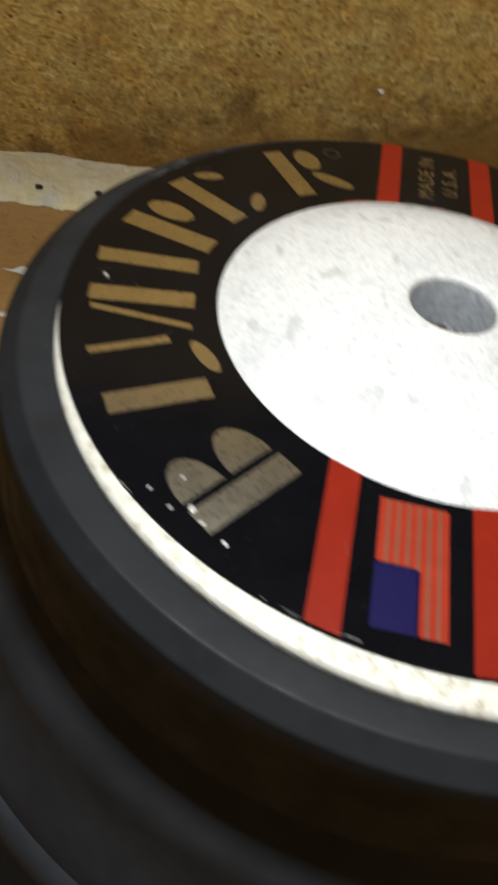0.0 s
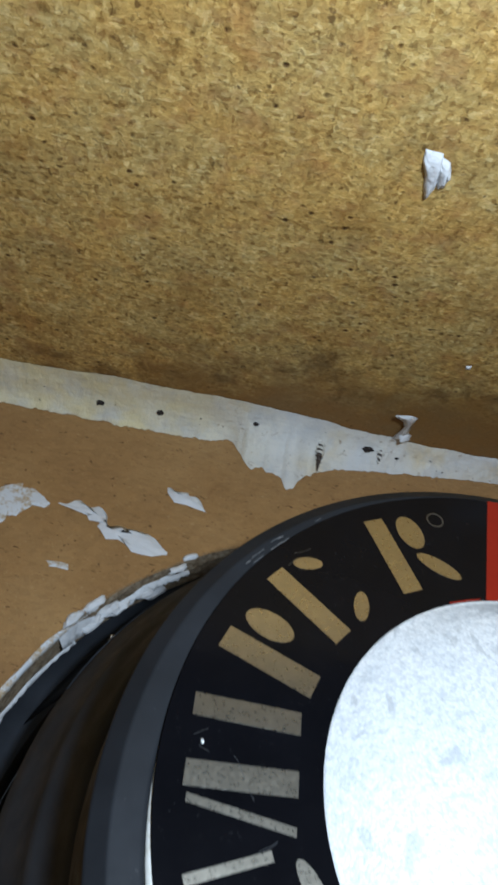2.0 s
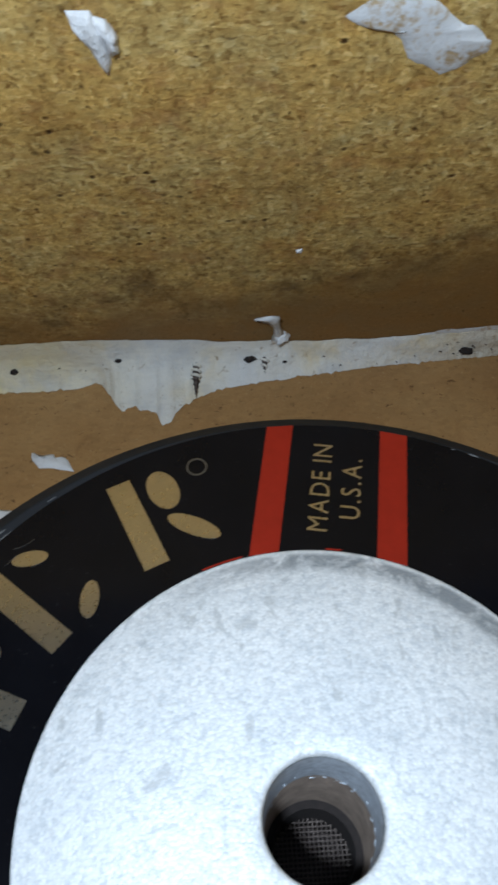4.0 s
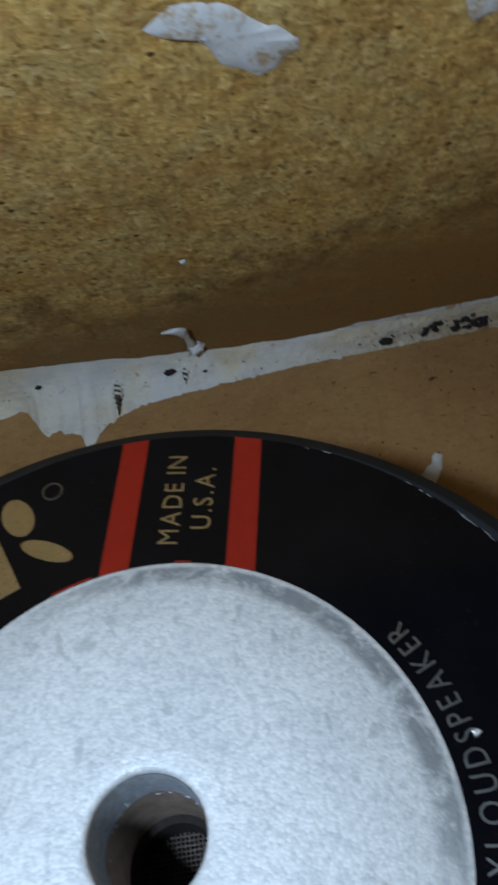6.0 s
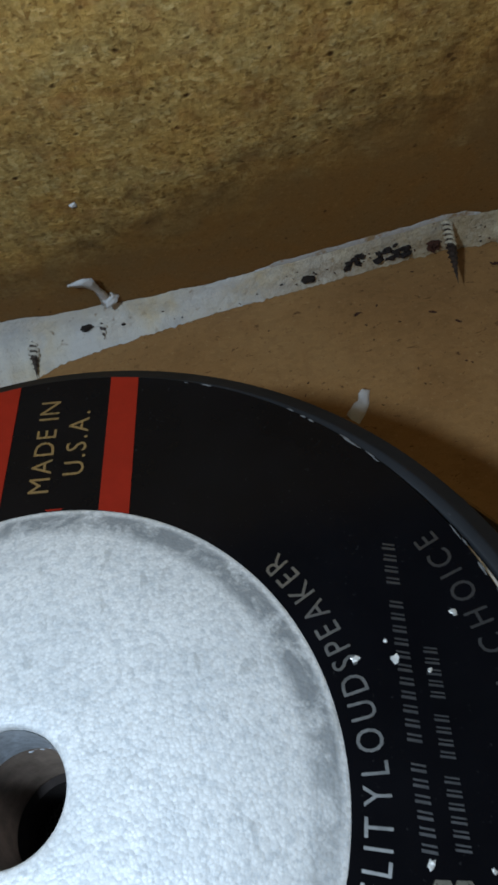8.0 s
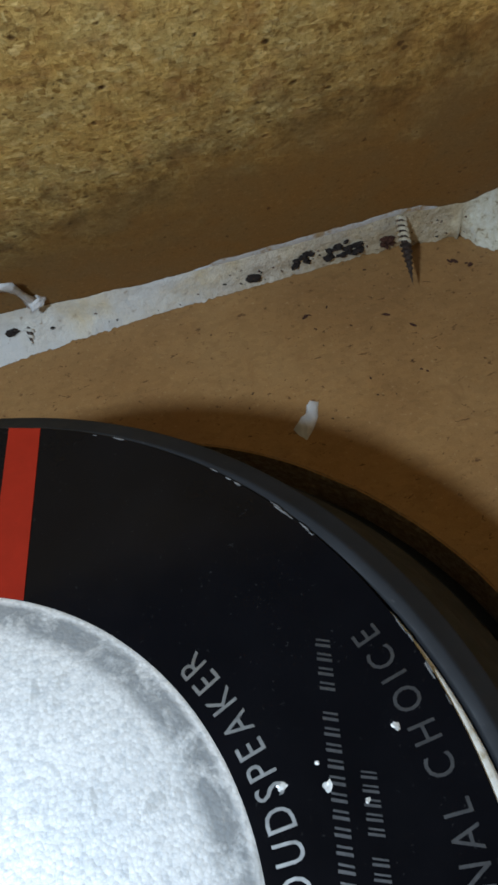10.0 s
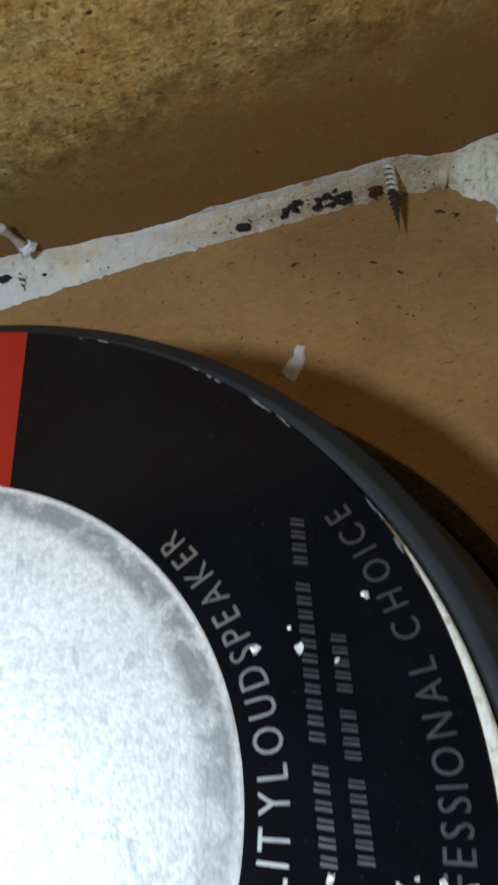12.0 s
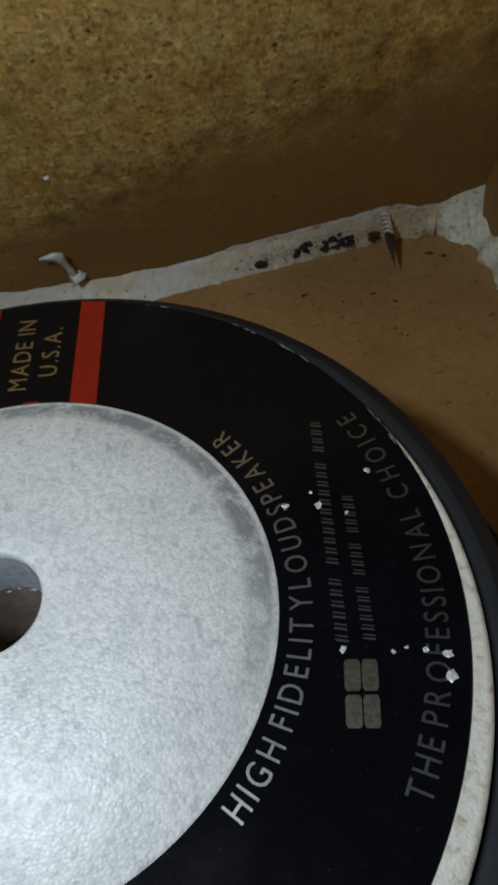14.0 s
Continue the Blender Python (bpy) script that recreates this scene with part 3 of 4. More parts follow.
    part("torn_lump", blob(0.0108, wall_y(0.0225) - 0.0022, 0.0225, 0.0034, 0.0020, 0.0026, 61, 0.8, 3, 0.6), PAINT, caulk, smooth=True)
    rng = random.Random(4)
    specks = [(-0.138, 0.2105, 0.0022), (-0.1084, 0.2105, 0.0020), (-0.0614, 0.2085, 0.0014), (-0.0035, 0.2105, 0.0026), (0.0125, 0.2100, 0.0014),
              (0.0955, 0.2095, 0.0034), (0.0834, 0.2105, 0.0012)]
    specks += [(0.1150 + rng.uniform(-0.003, 0.0045), 0.2135 + rng.uniform(-0.004, 0.004), rng.uniform(0.0017, 0.0030)) for _ in range(8)]
    specks += [(0.1340 + rng.uniform(-0.007, 0.007), 0.2130 + rng.uniform(-0.005, 0.005), rng.uniform(0.0015, 0.0028)) for _ in range(16)]
    specks += [(0.1525 + rng.uniform(-0.0025, 0.0025), 0.2095 + rng.uniform(-0.003, 0.003), rng.uniform(0.0018, 0.0028)) for _ in range(7)]
    specks += [(rng.uniform(0.085, 0.2), 0.211 + rng.uniform(-0.006, 0.006), rng.uniform(0.0003, 0.0008)) for _ in range(60)]
    specks += [(rng.uniform(-0.17, 0.08), 0.210 + rng.uniform(-0.003, 0.003), rng.uniform(0.0003, 0.0007)) for _ in range(18)]
    for i, (x, y, r) in enumerate(specks):
        foot = float(np.interp(x, CX, CF))
        hw = float(np.interp(x, CX, CW))
        s = min(0.9, max(0.1, (y - foot) / (WALL_Y - foot))) if x < 0.07 else min(0.85, max(0.12, 0.42 + (y - 0.211) * 45))
        a, b, c = Vector((x, foot, 0)), Vector((x, wall_y(hw), hw)), Vector((x, WALL_Y - 0.004, 0.004))
        p = a * (1 - s) ** 2 + c * (2 * s * (1 - s)) + b * s ** 2 + Vector((0, -0.75, 0.66)) * (0.0022 * math.sin(math.pi * s) + 0.0003)
        long = 0.8 if i < 7 else 0.38 + 0.4 * rng.random()
        part("dark_speck", blob(p.x, p.y, p.z, r, r * long, r * 0.5, i, 0.7, 2 if r > 0.001 else 1, rng.uniform(0, 3.14)), RUST if 0.149 < x < 0.156 or (i > 37 and i % 3) else DIRT, caulk)
    tagged(caulk, "yellowed white sealant bead with dark specks along the joint", "sealant")


def build_screw(base, tip, r, covered):
    """A wood screw whose threaded point stands out of the sealant."""
    base, tip = Vector(base), Vector(tip)
    axis = (tip - base).normalized()
    length = (tip - base).length
    u = axis.cross(Vector((0, 0, 1))).normalized()
    w = axis.cross(u)
    segs, rows = 14, 110
    verts, faces = [], []
    for i in range(rows + 1):
        s = i / rows
        taper = 1.0 if s < 0.55 else max(0.04, 1 - (s - 0.55) / 0.45)
        for j in range(segs):
            a = 6.2832 * j / segs
            ph = (s * length / 0.0024 + j / segs) % 1.0
            th = 1.0 if ph < 0.22 else 0.66
            rr = r * taper * th
            verts.append(base + axis * (s * length) + (u * math.cos(a) + w * math.sin(a)) * rr)
    for i in range(rows):
        for j in range(segs):
            faces.append((i * segs + j, i * segs + (j + 1) % segs, (i + 1) * segs + (j + 1) % segs, (i + 1) * segs + j))
    screw = new("wood_screw")
    part("shank", from_lists(verts, faces), STEEL, screw)
    # sealant that fills the thread up to the bare point
    cv, cf = [], []
    for i in range(111):
        s = covered * i / 110
        for j in range(segs):
            a = 6.2832 * j / segs
            ph = (s * length / 0.0024 + j / segs) % 1.0
            rr = r * (1.07 if ph < 0.42 else 0.60) + r * 0.06 * noise.noise(Vector((s * 30, math.cos(a) * 2, math.sin(a) * 2)))
            rr *= 1.0 if s < 0.55 else max(0.1, 1 - (s - 0.55) / 0.45)
            cv.append(base + axis * (s * length) + (u * math.cos(a) + w * math.sin(a)) * rr)
    for i in range(110):
        for j in range(segs):
            cf.append((i * segs + j, i * segs + (j + 1) % segs, (i + 1) * segs + (j + 1) % segs, (i + 1) * segs + j))
    part("smear", from_lists(cv, cf), CAULK, screw, smooth=True)
    return tagged(screw, "dark threaded wood screw poking through white sealant", "screw", "screws along the joint")


def flat_patch(name, pts, seed, label, thick=0.0012, amp=0.0022, on_wall=False, material=None):
    """A ragged dab of dried white paint on the floor or on the slanted wall."""
    pts = ragged(pts, seed, amp)
    cx = sum(p[0] for p in pts) / len(pts)
    cy = sum(p[1] for p in pts) / len(pts)
    verts, faces = [], []
    rings = ((1.0, 0.0002), (0.86, 0.65), (0.5, 1.0))
    n = len(pts)
    for s, h in rings:
        for i, (x, y) in enumerate(pts):
            hh = 0.0002 + thick * (h if h > 0.01 else 0) * (1 + 0.8 * noise.noise(Vector((x * 300, y * 300, seed))))
            px, py = cx + (x - cx) * s, cy + (y - cy) * s
            verts.append((px, wall_y(py) - hh * 1.07, py) if on_wall else (px, py, hh))
    for k in range(2):
        for i in range(n):
            faces.append((k * n + i, k * n + (i + 1) % n, (k + 1) * n + (i + 1) % n, (k + 1) * n + i))
    faces.append(tuple(range(2 * n, 3 * n)))
    ob = part(name, from_lists(verts, faces), material or PAINT, smooth=True)
    return tagged(ob, label, "paint", "dabs of white paint")


def mm(*pairs):
    return [(x / 1000, y / 1000) for x, y in pairs]


# ---- the loudspeaker ----
def build_basket(speaker):
    """Stamped steel basket: round shoulder, four arms, four windows, flange under the baffle."""
    arm = 30.0
    prof = [(0.096, 0.0798), (0.1034, 0.0796), (0.1050, 0.0784), (0.1066, 0.0748), (0.1084, 0.0708), (0.1104, 0.0670), (0.1124, 0.0638), (0.1141, 0.0614), (0.1154, 0.0592), (0.1163, 0.0566), (0.1176, 0.0520), (0.1210, 0.0452), (0.1250, 0.0385), (0.1284, 0.0335)]
    rim = [(0.1284, 0.0335), (0.1286, 0.0324), (0.1270, 0.0320), (0.1236, 0.0380), (0.1190, 0.0455), (0.1130, 0.0560)]
    basket = part("basket", lathe(prof + rim[1:], 192), BASKET_PAINT, speaker, "glossy black stamped steel basket with open windows", smooth=True)
    legp = [(0.1282, 0.0345), (0.1320, 0.0180), (0.1372, 0.0000), (0.1440, -0.0140), (0.1475, -0.0180), (0.1465, -0.0190), (0.1425, -0.0140), (0.1355, -0.0005), (0.1300, 0.0172), (0.1266, 0.0330), (0.1282, 0.0345)]
    for k in range(4):
        c = 43.5 + 90 * k
        verts, faces = [], []
        segs = 26
        kk = len(legp) - 1
        for i in range(segs + 1):
            s = 2 * i / segs - 1
            for r, z in legp[:-1]:
                t = min(1.0, max(0.0, (0.0345 - z) / 0.0535))
                flare = arm / 2 + 9 * max(0.0, 1 - t * 5) ** 2 + 9 * max(0.0, (t - 0.75) * 4) ** 2
                a = radians(c + s * flare)
                verts.append((r * math.cos(a), r * math.sin(a), z))
        for i in range(segs):
            for p in range(kk):
                faces.append((i * kk + p, (i + 1) * kk + p, (i + 1) * kk + (p + 1) % kk, i * kk + (p + 1) % kk))
        faces.append(tuple(range(kk)))
        faces.append(tuple(segs * kk + p for p in range(kk)))
        part("arm", from_lists(verts, faces), BASKET_PAINT, basket, smooth=True)
    rivet = bmesh.new()
    bmesh.ops.create_uvsphere(rivet, u_segments=16, v_segments=8, radius=0.0021)
    for v in rivet.verts:
        v.co = Vector((v.co.x * 0.8 - 0.1230, v.co.y + 0.0068, v.co.z + 0.0378))
    part("rivet", rivet, BASKET_PAINT, basket, "glossy black rivet head", smooth=True)
    part("flange", lathe([(0.1415, -0.0130), (0.1475, -0.0185), (0.170, -0.0185), (0.170, -0.0215), (0.1400, -0.0215), (0.1390, -0.0160), (0.1415, -0.0130)], 160), BASKET_PAINT, basket, smooth=True)
    part("cone", lathe([(0.035, 0.040), (0.060, 0.028), (0.100, 0.002), (0.136, -0.0215), (0.140, -0.0222)], 128), PAPER, speaker, "black paper cone seen from behind", smooth=True)


def build_magnet(speaker):
    # rubber boot round the magnet
    boot = [(0.0915, 0.1060), (0.0915, 0.1088), (0.0916, 0.1092), (0.0919, 0.1095), (0.0924, 0.1096), (0.0958, 0.1100), (0.0962, 0.1100), (0.0965, 0.1099), (0.0968, 0.1097), (0.1000, 0.1075), (0.1005, 0.1072), (0.1007, 0.1068),
            (0.1013, 0.1000), (0.1023, 0.0900), (0.1031, 0.0830), (0.1030, 0.0808), (0.1005, 0.0800), (0.0960, 0.0800)]
    bv, bf = [], []
    n, k = 224, len(boot)
    for i in range(n):
        a = 6.2832 * i / n
        for r, z in boot:
            # the moulded rim sits slightly askew round the plate
            s = min(1.0, max(0.0, (r - 0.0920) / 0.0040)) if z > 0.1 else 1.0
            bv.append((PX + 0.0002 + s * -0.0022 + r * math.cos(a), PY - 0.0004 + s * -0.0010 + r * math.sin(a), z))
    for i in range(n):
        for p in range(k - 1):
            j = (i + 1) % n
            bf.append((i * k + p, j * k + p, j * k + p + 1, i * k + p + 1))
    part("magnet_boot", from_lists(bv, bf), BOOT, speaker, "dark grey rubber boot round the magnet", smooth=True)
    rng = random.Random(17)
    boot_ob = bpy.data.objects["magnet_boot"]
    for i in range(10):
        # pale scuffs where the rim has rubbed against the board
        a0 = rng.uniform(124, 141)
        ln, r = rng.uniform(0.6, 2.6), 0.0945 + rng.uniform(-0.0008, 0.0012)
        w = rng.uniform(0.00004, 0.00010)
        pts = arc(r + w, a0, a0 + ln, 5, PX - 0.0016, PY - 0.0012) + arc(r - w, a0 + ln, a0, 5, PX - 0.0016, PY - 0.0012)
        part("scuff", slab(pts, 0.1098, 0.11012), SCUFF, boot_ob, "pale scuff on the rubber rim")
    # back plate: flat rim under the label, bumped middle, vent bored through it
    inner = [(R_HOLE - 0.0001, H + 0.0062), (R_HOLE - 0.0001, H + 0.0070), (R_HOLE + 0.0001, H + 0.0075), (R_HOLE + 0.0004, H + 0.0078), (R_HOLE + 0.0009, H + 0.0080)]
    dome = [(r, H + 0.0080 * (1 - (r / 0.0547) ** 3)) for r in (0.014, 0.020, 0.027, 0.034, 0.040, 0.045, 0.049, 0.052, 0.0540)] + [(0.0546, H + 0.0001), (0.0552, H - 0.0007)]
    outer = [(0.8, H - 0.0007), (0.985, H - 0.0007), (0.990, H - 0.00073), (0.998, H - 0.0012), (1.0, H - 0.0018), (1.0, 0.084)]
    verts, faces = [], []
    n = 192
    for i in range(n):
        a = 6.2832 * i / n
        ca, sa = math.cos(a), math.sin(a)
        for r, z in inner:
            verts.append((VX + r * ca, VY + r * sa, z))
        for r, z in dome:
            verts.append((r * ca, r * sa, z))
        for s, z in outer:
            verts.append((s * (PX + 0.0913 * ca), s * (PY + 0.0913 * sa), z))
    k = len(inner) + len(dome) + len(outer)
    for i in range(n):
        j = (i + 1) % n
        for p in range(k - 1):
            faces.append((i * k + p, j * k + p, j * k + p + 1, i * k + p + 1))
    part("back_plate", from_lists(verts, faces), PLATE, speaker, "bare zinc-plated steel back plate with a vent", smooth=True)
    part("vent_lip", lathe([(R_HOLE - 0.0003, H - 0.0060), (R_HOLE - 0.0003, H + 0.0040), (R_HOLE - 0.0002, H + 0.0064)], 64, VX, VY), VENT_LIP, speaker, "dull blue-grey zinc inside the vent", smooth=True)
    grit = random.Random(21)
    pits = []
    for i in range(46):
        a = grit.uniform(0, 6.2832)
        q = grit.uniform(0.00018, 0.0004)
        rr = R_HOLE - 0.0003
        pits.append(blob(VX + rr * math.cos(a), VY + rr * math.sin(a), H - 0.0058 + grit.gauss(0, 0.0010), q * 0.6, q * 1.6, q, i, 0.5, 1, a))
    part("zinc_grit", join(pits), VENT_LIP, speaker, "bright grit where the plating ends in the vent")
    # the vent's bore with its turned grooves, a step and a screen
    prof = [(R_HOLE - 0.0003, H - 0.0059)]
    for i in range(29):
        z = H - 0.0061 - 0.0007 * i
        prof += [(R_HOLE - 0.0004, z), (R_HOLE - 0.00015, z - 0.00035)]
    prof += [(R_HOLE - 0.0003, H - 0.0268)]
    bore = part("vent_bore", lathe([(r, z) for r, z in prof], 64, VX, VY), BORE, speaker, "turned steel bore of the vent", smooth=False)
    part("screen_ring", lathe([(R_HOLE - 0.0002, H - 0.0266), (R_HOLE - 0.0018, H - 0.0272), (R_HOLE - 0.0019, H - 0.0480), (0.0, H - 0.0480)], 64, VX, VY), DIRT, bore, "dark ring that holds the screen")
    wires = []
    for i in range(-8, 9):
        d = 0.00098 * i
        half = math.sqrt(max(1e-8, 0.0086 ** 2 - d ** 2))
        for ax in (0, 1):
            x0, x1, y0, y1 = (-half, half, d - 0.00015, d + 0.00015) if ax == 0 else (d - 0.00015, d + 0.00015, -half, half)
            wires.append(slab([(x + VX, y + VY) for x, y in ((x0, y0), (x1, y0), (x1, y1), (x0, y1))], H - 0.0370 + 0.0003 * ax, H - 0.0367 + 0.0003 * ax))
    part("screen", join(wires), STEEL, bore, "fine dark wire screen")


def build_label(speaker):
    n = 224
    prof = [(R_IN, H - 0.0006), (R_IN, H), (R_OUT - 0.0002, H), (R_OUT, H - 0.0002), (R_OUT, H - 0.0007)]
    label = part("magnet_label", lathe(prof, n), LABEL, speaker, "glossy black printed ring label with silver foil lettering")
    z0, z1 = H + 0.00005, H + 0.00018

    def clip_stripe(inner_l, inner_r, outer_l, outer_r):
        def on(p, r):
            v = Vector(p)
            return tuple(v.normalized() * r)
        il, ir, ol, orr = on(inner_l, R_IN + 0.0001), on(inner_r, R_IN + 0.0001), on(outer_l, R_OUT - 0.0003), on(outer_r, R_OUT - 0.0003)
        part("stripe", slab([il, ir, orr, ol], z0, z1), RED, label, "red printed stripe")
    clip_stripe((-0.0102, 0.0545), (-0.0035, 0.0550), (-0.0037, 0.0890), (0.0027, 0.0895))
    clip_stripe((0.0180, 0.0522), (0.0243, 0.0498), (0.0240, 0.0866), (0.0303, 0.0848))
    clip_stripe((-0.0316, -0.0453), (-0.0256, -0.0485), (-0.0385, -0.0802), (-0.0327, -0.0828))
    clip_stripe((-0.0042, -0.0550), (0.0022, -0.0549), (-0.0111, -0.0887), (-0.0047, -0.0893))
    for a0, a1 in ((102.0, 112.0), (79.0, 83.0)):
        part("stripe", slab(arc(R_IN + 0.0005, a0, a1, 8) + arc(R_IN + 0.0001, a1 - 0.5, a0 + 0.5, 8), z0, z1), RED, label, "thin red printed sliver at the inner edge")
    # printed flag: canton and seven stripes
    tl, tr, br, bl = Vector((-0.0223, -0.0537)), Vector((-0.0093, -0.0562)), Vector((-0.0146, -0.0836)), Vector((-0.0277, -0.0813))

    def uv(u, v):
        p = tl.lerp(tr, u).lerp(bl.lerp(br, u), v)
        return (p.x, p.y)
    for i in range(7):
        u0, u1 = i / 6.72, i / 6.72 + 0.112
        v1 = 0.52 if u0 < 0.55 else 1.0
        part("flag_stripe", slab([uv(u0, 0), uv(u1, 0), uv(u1, v1), uv(u0, v1)], z0, z1), FLAG_RED, label, "red stripe of the printed flag")
    for i in range(6):
        u0, u1 = i / 6.72 + 0.112, (i + 1) / 6.72
        v1 = 0.52 if u0 < 0.55 else 1.0
        part("flag_gap", slab([uv(u0, 0), uv(u1, 0), uv(u1, v1), uv(u0, v1)], z0, z1 - 0.00003), FLAG_DULL, label, "dull gap between the flag's stripes")
    part("canton", slab([uv(-0.01, 0.53), uv(0.62, 0.53), uv(0.62, 1.0), uv(-0.01, 1.0)], z0, z1), BLUE, label, "dark blue canton of the printed flag")

    # the maker's mark: six groups of plain foil bars and ovals round the ring
    def bar(az, s0, s1, r0, r1, slant=0.0):
        a = radians(az)
        up, right = Vector((math.cos(a), math.sin(a))), Vector((math.sin(a), -math.cos(a)))
        pts = [up * (r / 1000) + right * ((s + (slant if r > 70 else 0)) / 1000) for s, r in ((s0, r0), (s1, r0), (s1, r1), (s0, r1))]
        pts = [(p.x, p.y) for p in pts]
        part("foil_bar", slab(pts, z0, z1), FOIL, label, "plain silver foil bar")
    def shape(az, pts):
        a = radians(az)
        up, right = Vector((math.cos(a), math.sin(a))), Vector((math.sin(a), -math.cos(a)))
        flat = [up * (r / 1000) + right * (s / 1000) for s, r in pts]
        part("foil_shape", slab([(p.x, p.y) for p in flat], z0, z1), FOIL, label, "plain silver foil shape")

    def oval(az, s, r, wide, high, turn=0.0):
        c, d = math.cos(radians(turn)), math.sin(radians(turn))
        pts = [(wide * math.cos(radians(15 * k)), high * math.sin(radians(15 * k))) for k in range(24)]
        shape(az, [(s + x * c - y * d, r + x * d + y * c) for x, y in pts])
    def lobe(az, s, r, wide, high):
        shape(az, [(s + wide * math.cos(radians(10 * k - 90)), r + high * math.sin(radians(10 * k - 90))) for k in range(19)])
    bar(223.0, -10.5, -4.5, 61, 84.5)
    lobe(223.0, -2.6, 66.8, 9.6, 5.4)
    lobe(223.0, -2.6, 79.0, 8.8, 5.2)
    bar(200.0, -10.5, -4.8, 62, 84)
    bar(200.0, 7.5, 9.6, 66, 84)
    oval(200.0, 1.6, 60.0, 5.4, 1.9, 14.0)
    bar(178.5, -12.2, -10.4, 60, 83, 3.5)
    bar(178.5, -4.6, 0.8, 60, 84, -1.0)
    bar(178.5, 8.6, 13.8, 60, 84, 0.8)
    bar(156.0, -6.0, 0.2, 60.5, 84.5)
    oval(156.0, 5.6, 76.6, 3.6, 6.4)
    bar(139.0, -8.0, -2.2, 61, 84.5)
    oval(139.0, 5.4, 63.6, 2.0, 4.4, -52.0)
    oval(139.0, 4.2, 81.0, 1.9, 4.0, 50.0)
    bar(114.0, -9.0, -3.2, 60.5, 84.5)
    oval(114.0, 2.8, 78.2, 3.6, 5.6)
    oval(114.0, 5.2, 66.0, 2.3, 6.6, 40.0)
    ring = [(0.0021, z0), (0.0021, z1), (0.0025, z1), (0.0025, z0)]
    part("small_ring_mark", lathe(ring, 32, -0.0213, 0.0787), FOIL_DIM, label, "small round foil mark")
    # words
    g, w = text_mesh("MADE IN", 0.0058, 1.35)
    s0, s1 = Vector((0.0076, 0.0589)), Vector((0.0120, 0.0838))

    def straight(s0, s1, w, high, cap):
        d = (s1 - s0).normalized()
        up = Vector((-d.y, d.x))
        fx = (s1 - s0).length / w
        return lambda v, x, gw: tuple((s0 + d * ((x + v.x) * fx) + up * (v.y * high / cap)).to_3d() + Vector((0, 0, z1)))
    lettering("lettering", g, straight(s0, s1, w, 0.0046, 0.0058 * 0.70), label, FOIL, "foil words MADE IN")
    g, w = text_mesh("U.S.A.", 0.0058, 1.3)
    lettering("lettering", g, straight(Vector((0.0153, 0.0615)), Vector((0.0185, 0.0790)), w, 0.0046, 0.0058 * 0.70), label, FOIL, "foil letters U.S.A.")

    def curved(g, r_base, anchors, high, cap):
        """Reads counter-clockwise with the tops towards the middle; anchors: letters and the bearings at which they stand."""
        xs = [g[i][2] + g[i][3] / 2 for i, _ in anchors]
        az = [a for _, a in anchors]

        def bearing(x):
            if x < xs[0]:
                return az[0] + (x - xs[0]) * (az[1] - az[0]) / (xs[1] - xs[0])
            return float(np.interp(x, xs, az))

        def place(v, x, gw):
            a = radians(bearing(x + gw / 2))
            up, right = Vector((-math.cos(a), -math.sin(a))), Vector((-math.sin(a), math.cos(a)))
            p = up * -r_base + right * ((v.x - gw / 2) * 0.92) + up * (v.y * high / cap)
            return (p.x, p.y, z1)
        return place
    g, w = text_mesh("HIGH FIDELITY LOUDSPEAKER", 0.0056, 1.0, 0.16)
    lettering("lettering", g, curved(g, 0.0612, ((7, -29.4), (12, -12.3), (14, -8.3), (24, 31.2)), 0.0046, 0.0056 * 0.70), label, FOIL_TEXT, "foil words HIGH FIDELITY LOUDSPEAKER in a curve")
    g, w = text_mesh("THE PROFESSIONAL CHOICE", 0.0056, 1.0, 0.16)
    lettering("lettering", g, curved(g, 0.0863, ((4, -27.9), (15, 0.4), (17, 4.4), (22, 19.5)), 0.0046, 0.0056 * 0.70), label, FOIL_DIM, "foil words THE PROFESSIONAL CHOICE in a curve")
    # two lines of small writing, as bars
    def word_bars(p0, p1, words, high, name):
        p0, p1 = Vector(p0), Vector(p1)
        d = (p1 - p0).normalized()
        up = Vector((-d.y, d.x))
        total = sum(words) + len(words) - 1
        unit = (p1 - p0).length / total
        s = 0
        for wd in words:
            for k in range(wd):
                for a, b, tall in ((s + k + 0.14, s + k + 0.34, 1.0), (s + k + 0.54, s + k + 0.68, 0.94)):
                    a, b = a * unit, b * unit
                    q = [p0 + d * a, p0 + d * b, p0 + d * (b + 0.22 * unit) + up * high * tall, p0 + d * (a + 0.22 * unit) + up * high * tall]
                    part(name, slab([(v.x, v.y) for v in q], z0, z1), FOIL_DIM, label, "small foil bar in a darkened tone")
            s += wd + 1
    word_bars((0.0640, -0.0228), (0.0735, 0.0295), (6, 11, 4), 0.0024, "small_bar")
    word_bars((0.0690, -0.0236), (0.0745, 0.0085), (6, 4, 5), 0.0024, "small_bar")
    # four silver blocks
    for i, j in ((0, 0), (1, 0), (0, 1), (1, 1)):
        o = Vector((0.0590, -0.0372)) + Vector((0.0029, -0.0007)) * i * 1.06 + Vector((0.0016, 0.0059)) * j * 1.06
        e, fv = Vector((0.0028, -0.0007)), Vector((0.0015, 0.0056))
        q = [o + e * a + fv * b for a, b in ((0.12, 0), (0.88, 0), (1, 0.12), (1, 0.88), (0.88, 1), (0.12, 1), (0, 0.88), (0, 0.12))]
        part("foil_block", slab([(v.x, v.y) for v in q], z0, z1), FOIL, label, "plain silver foil block")
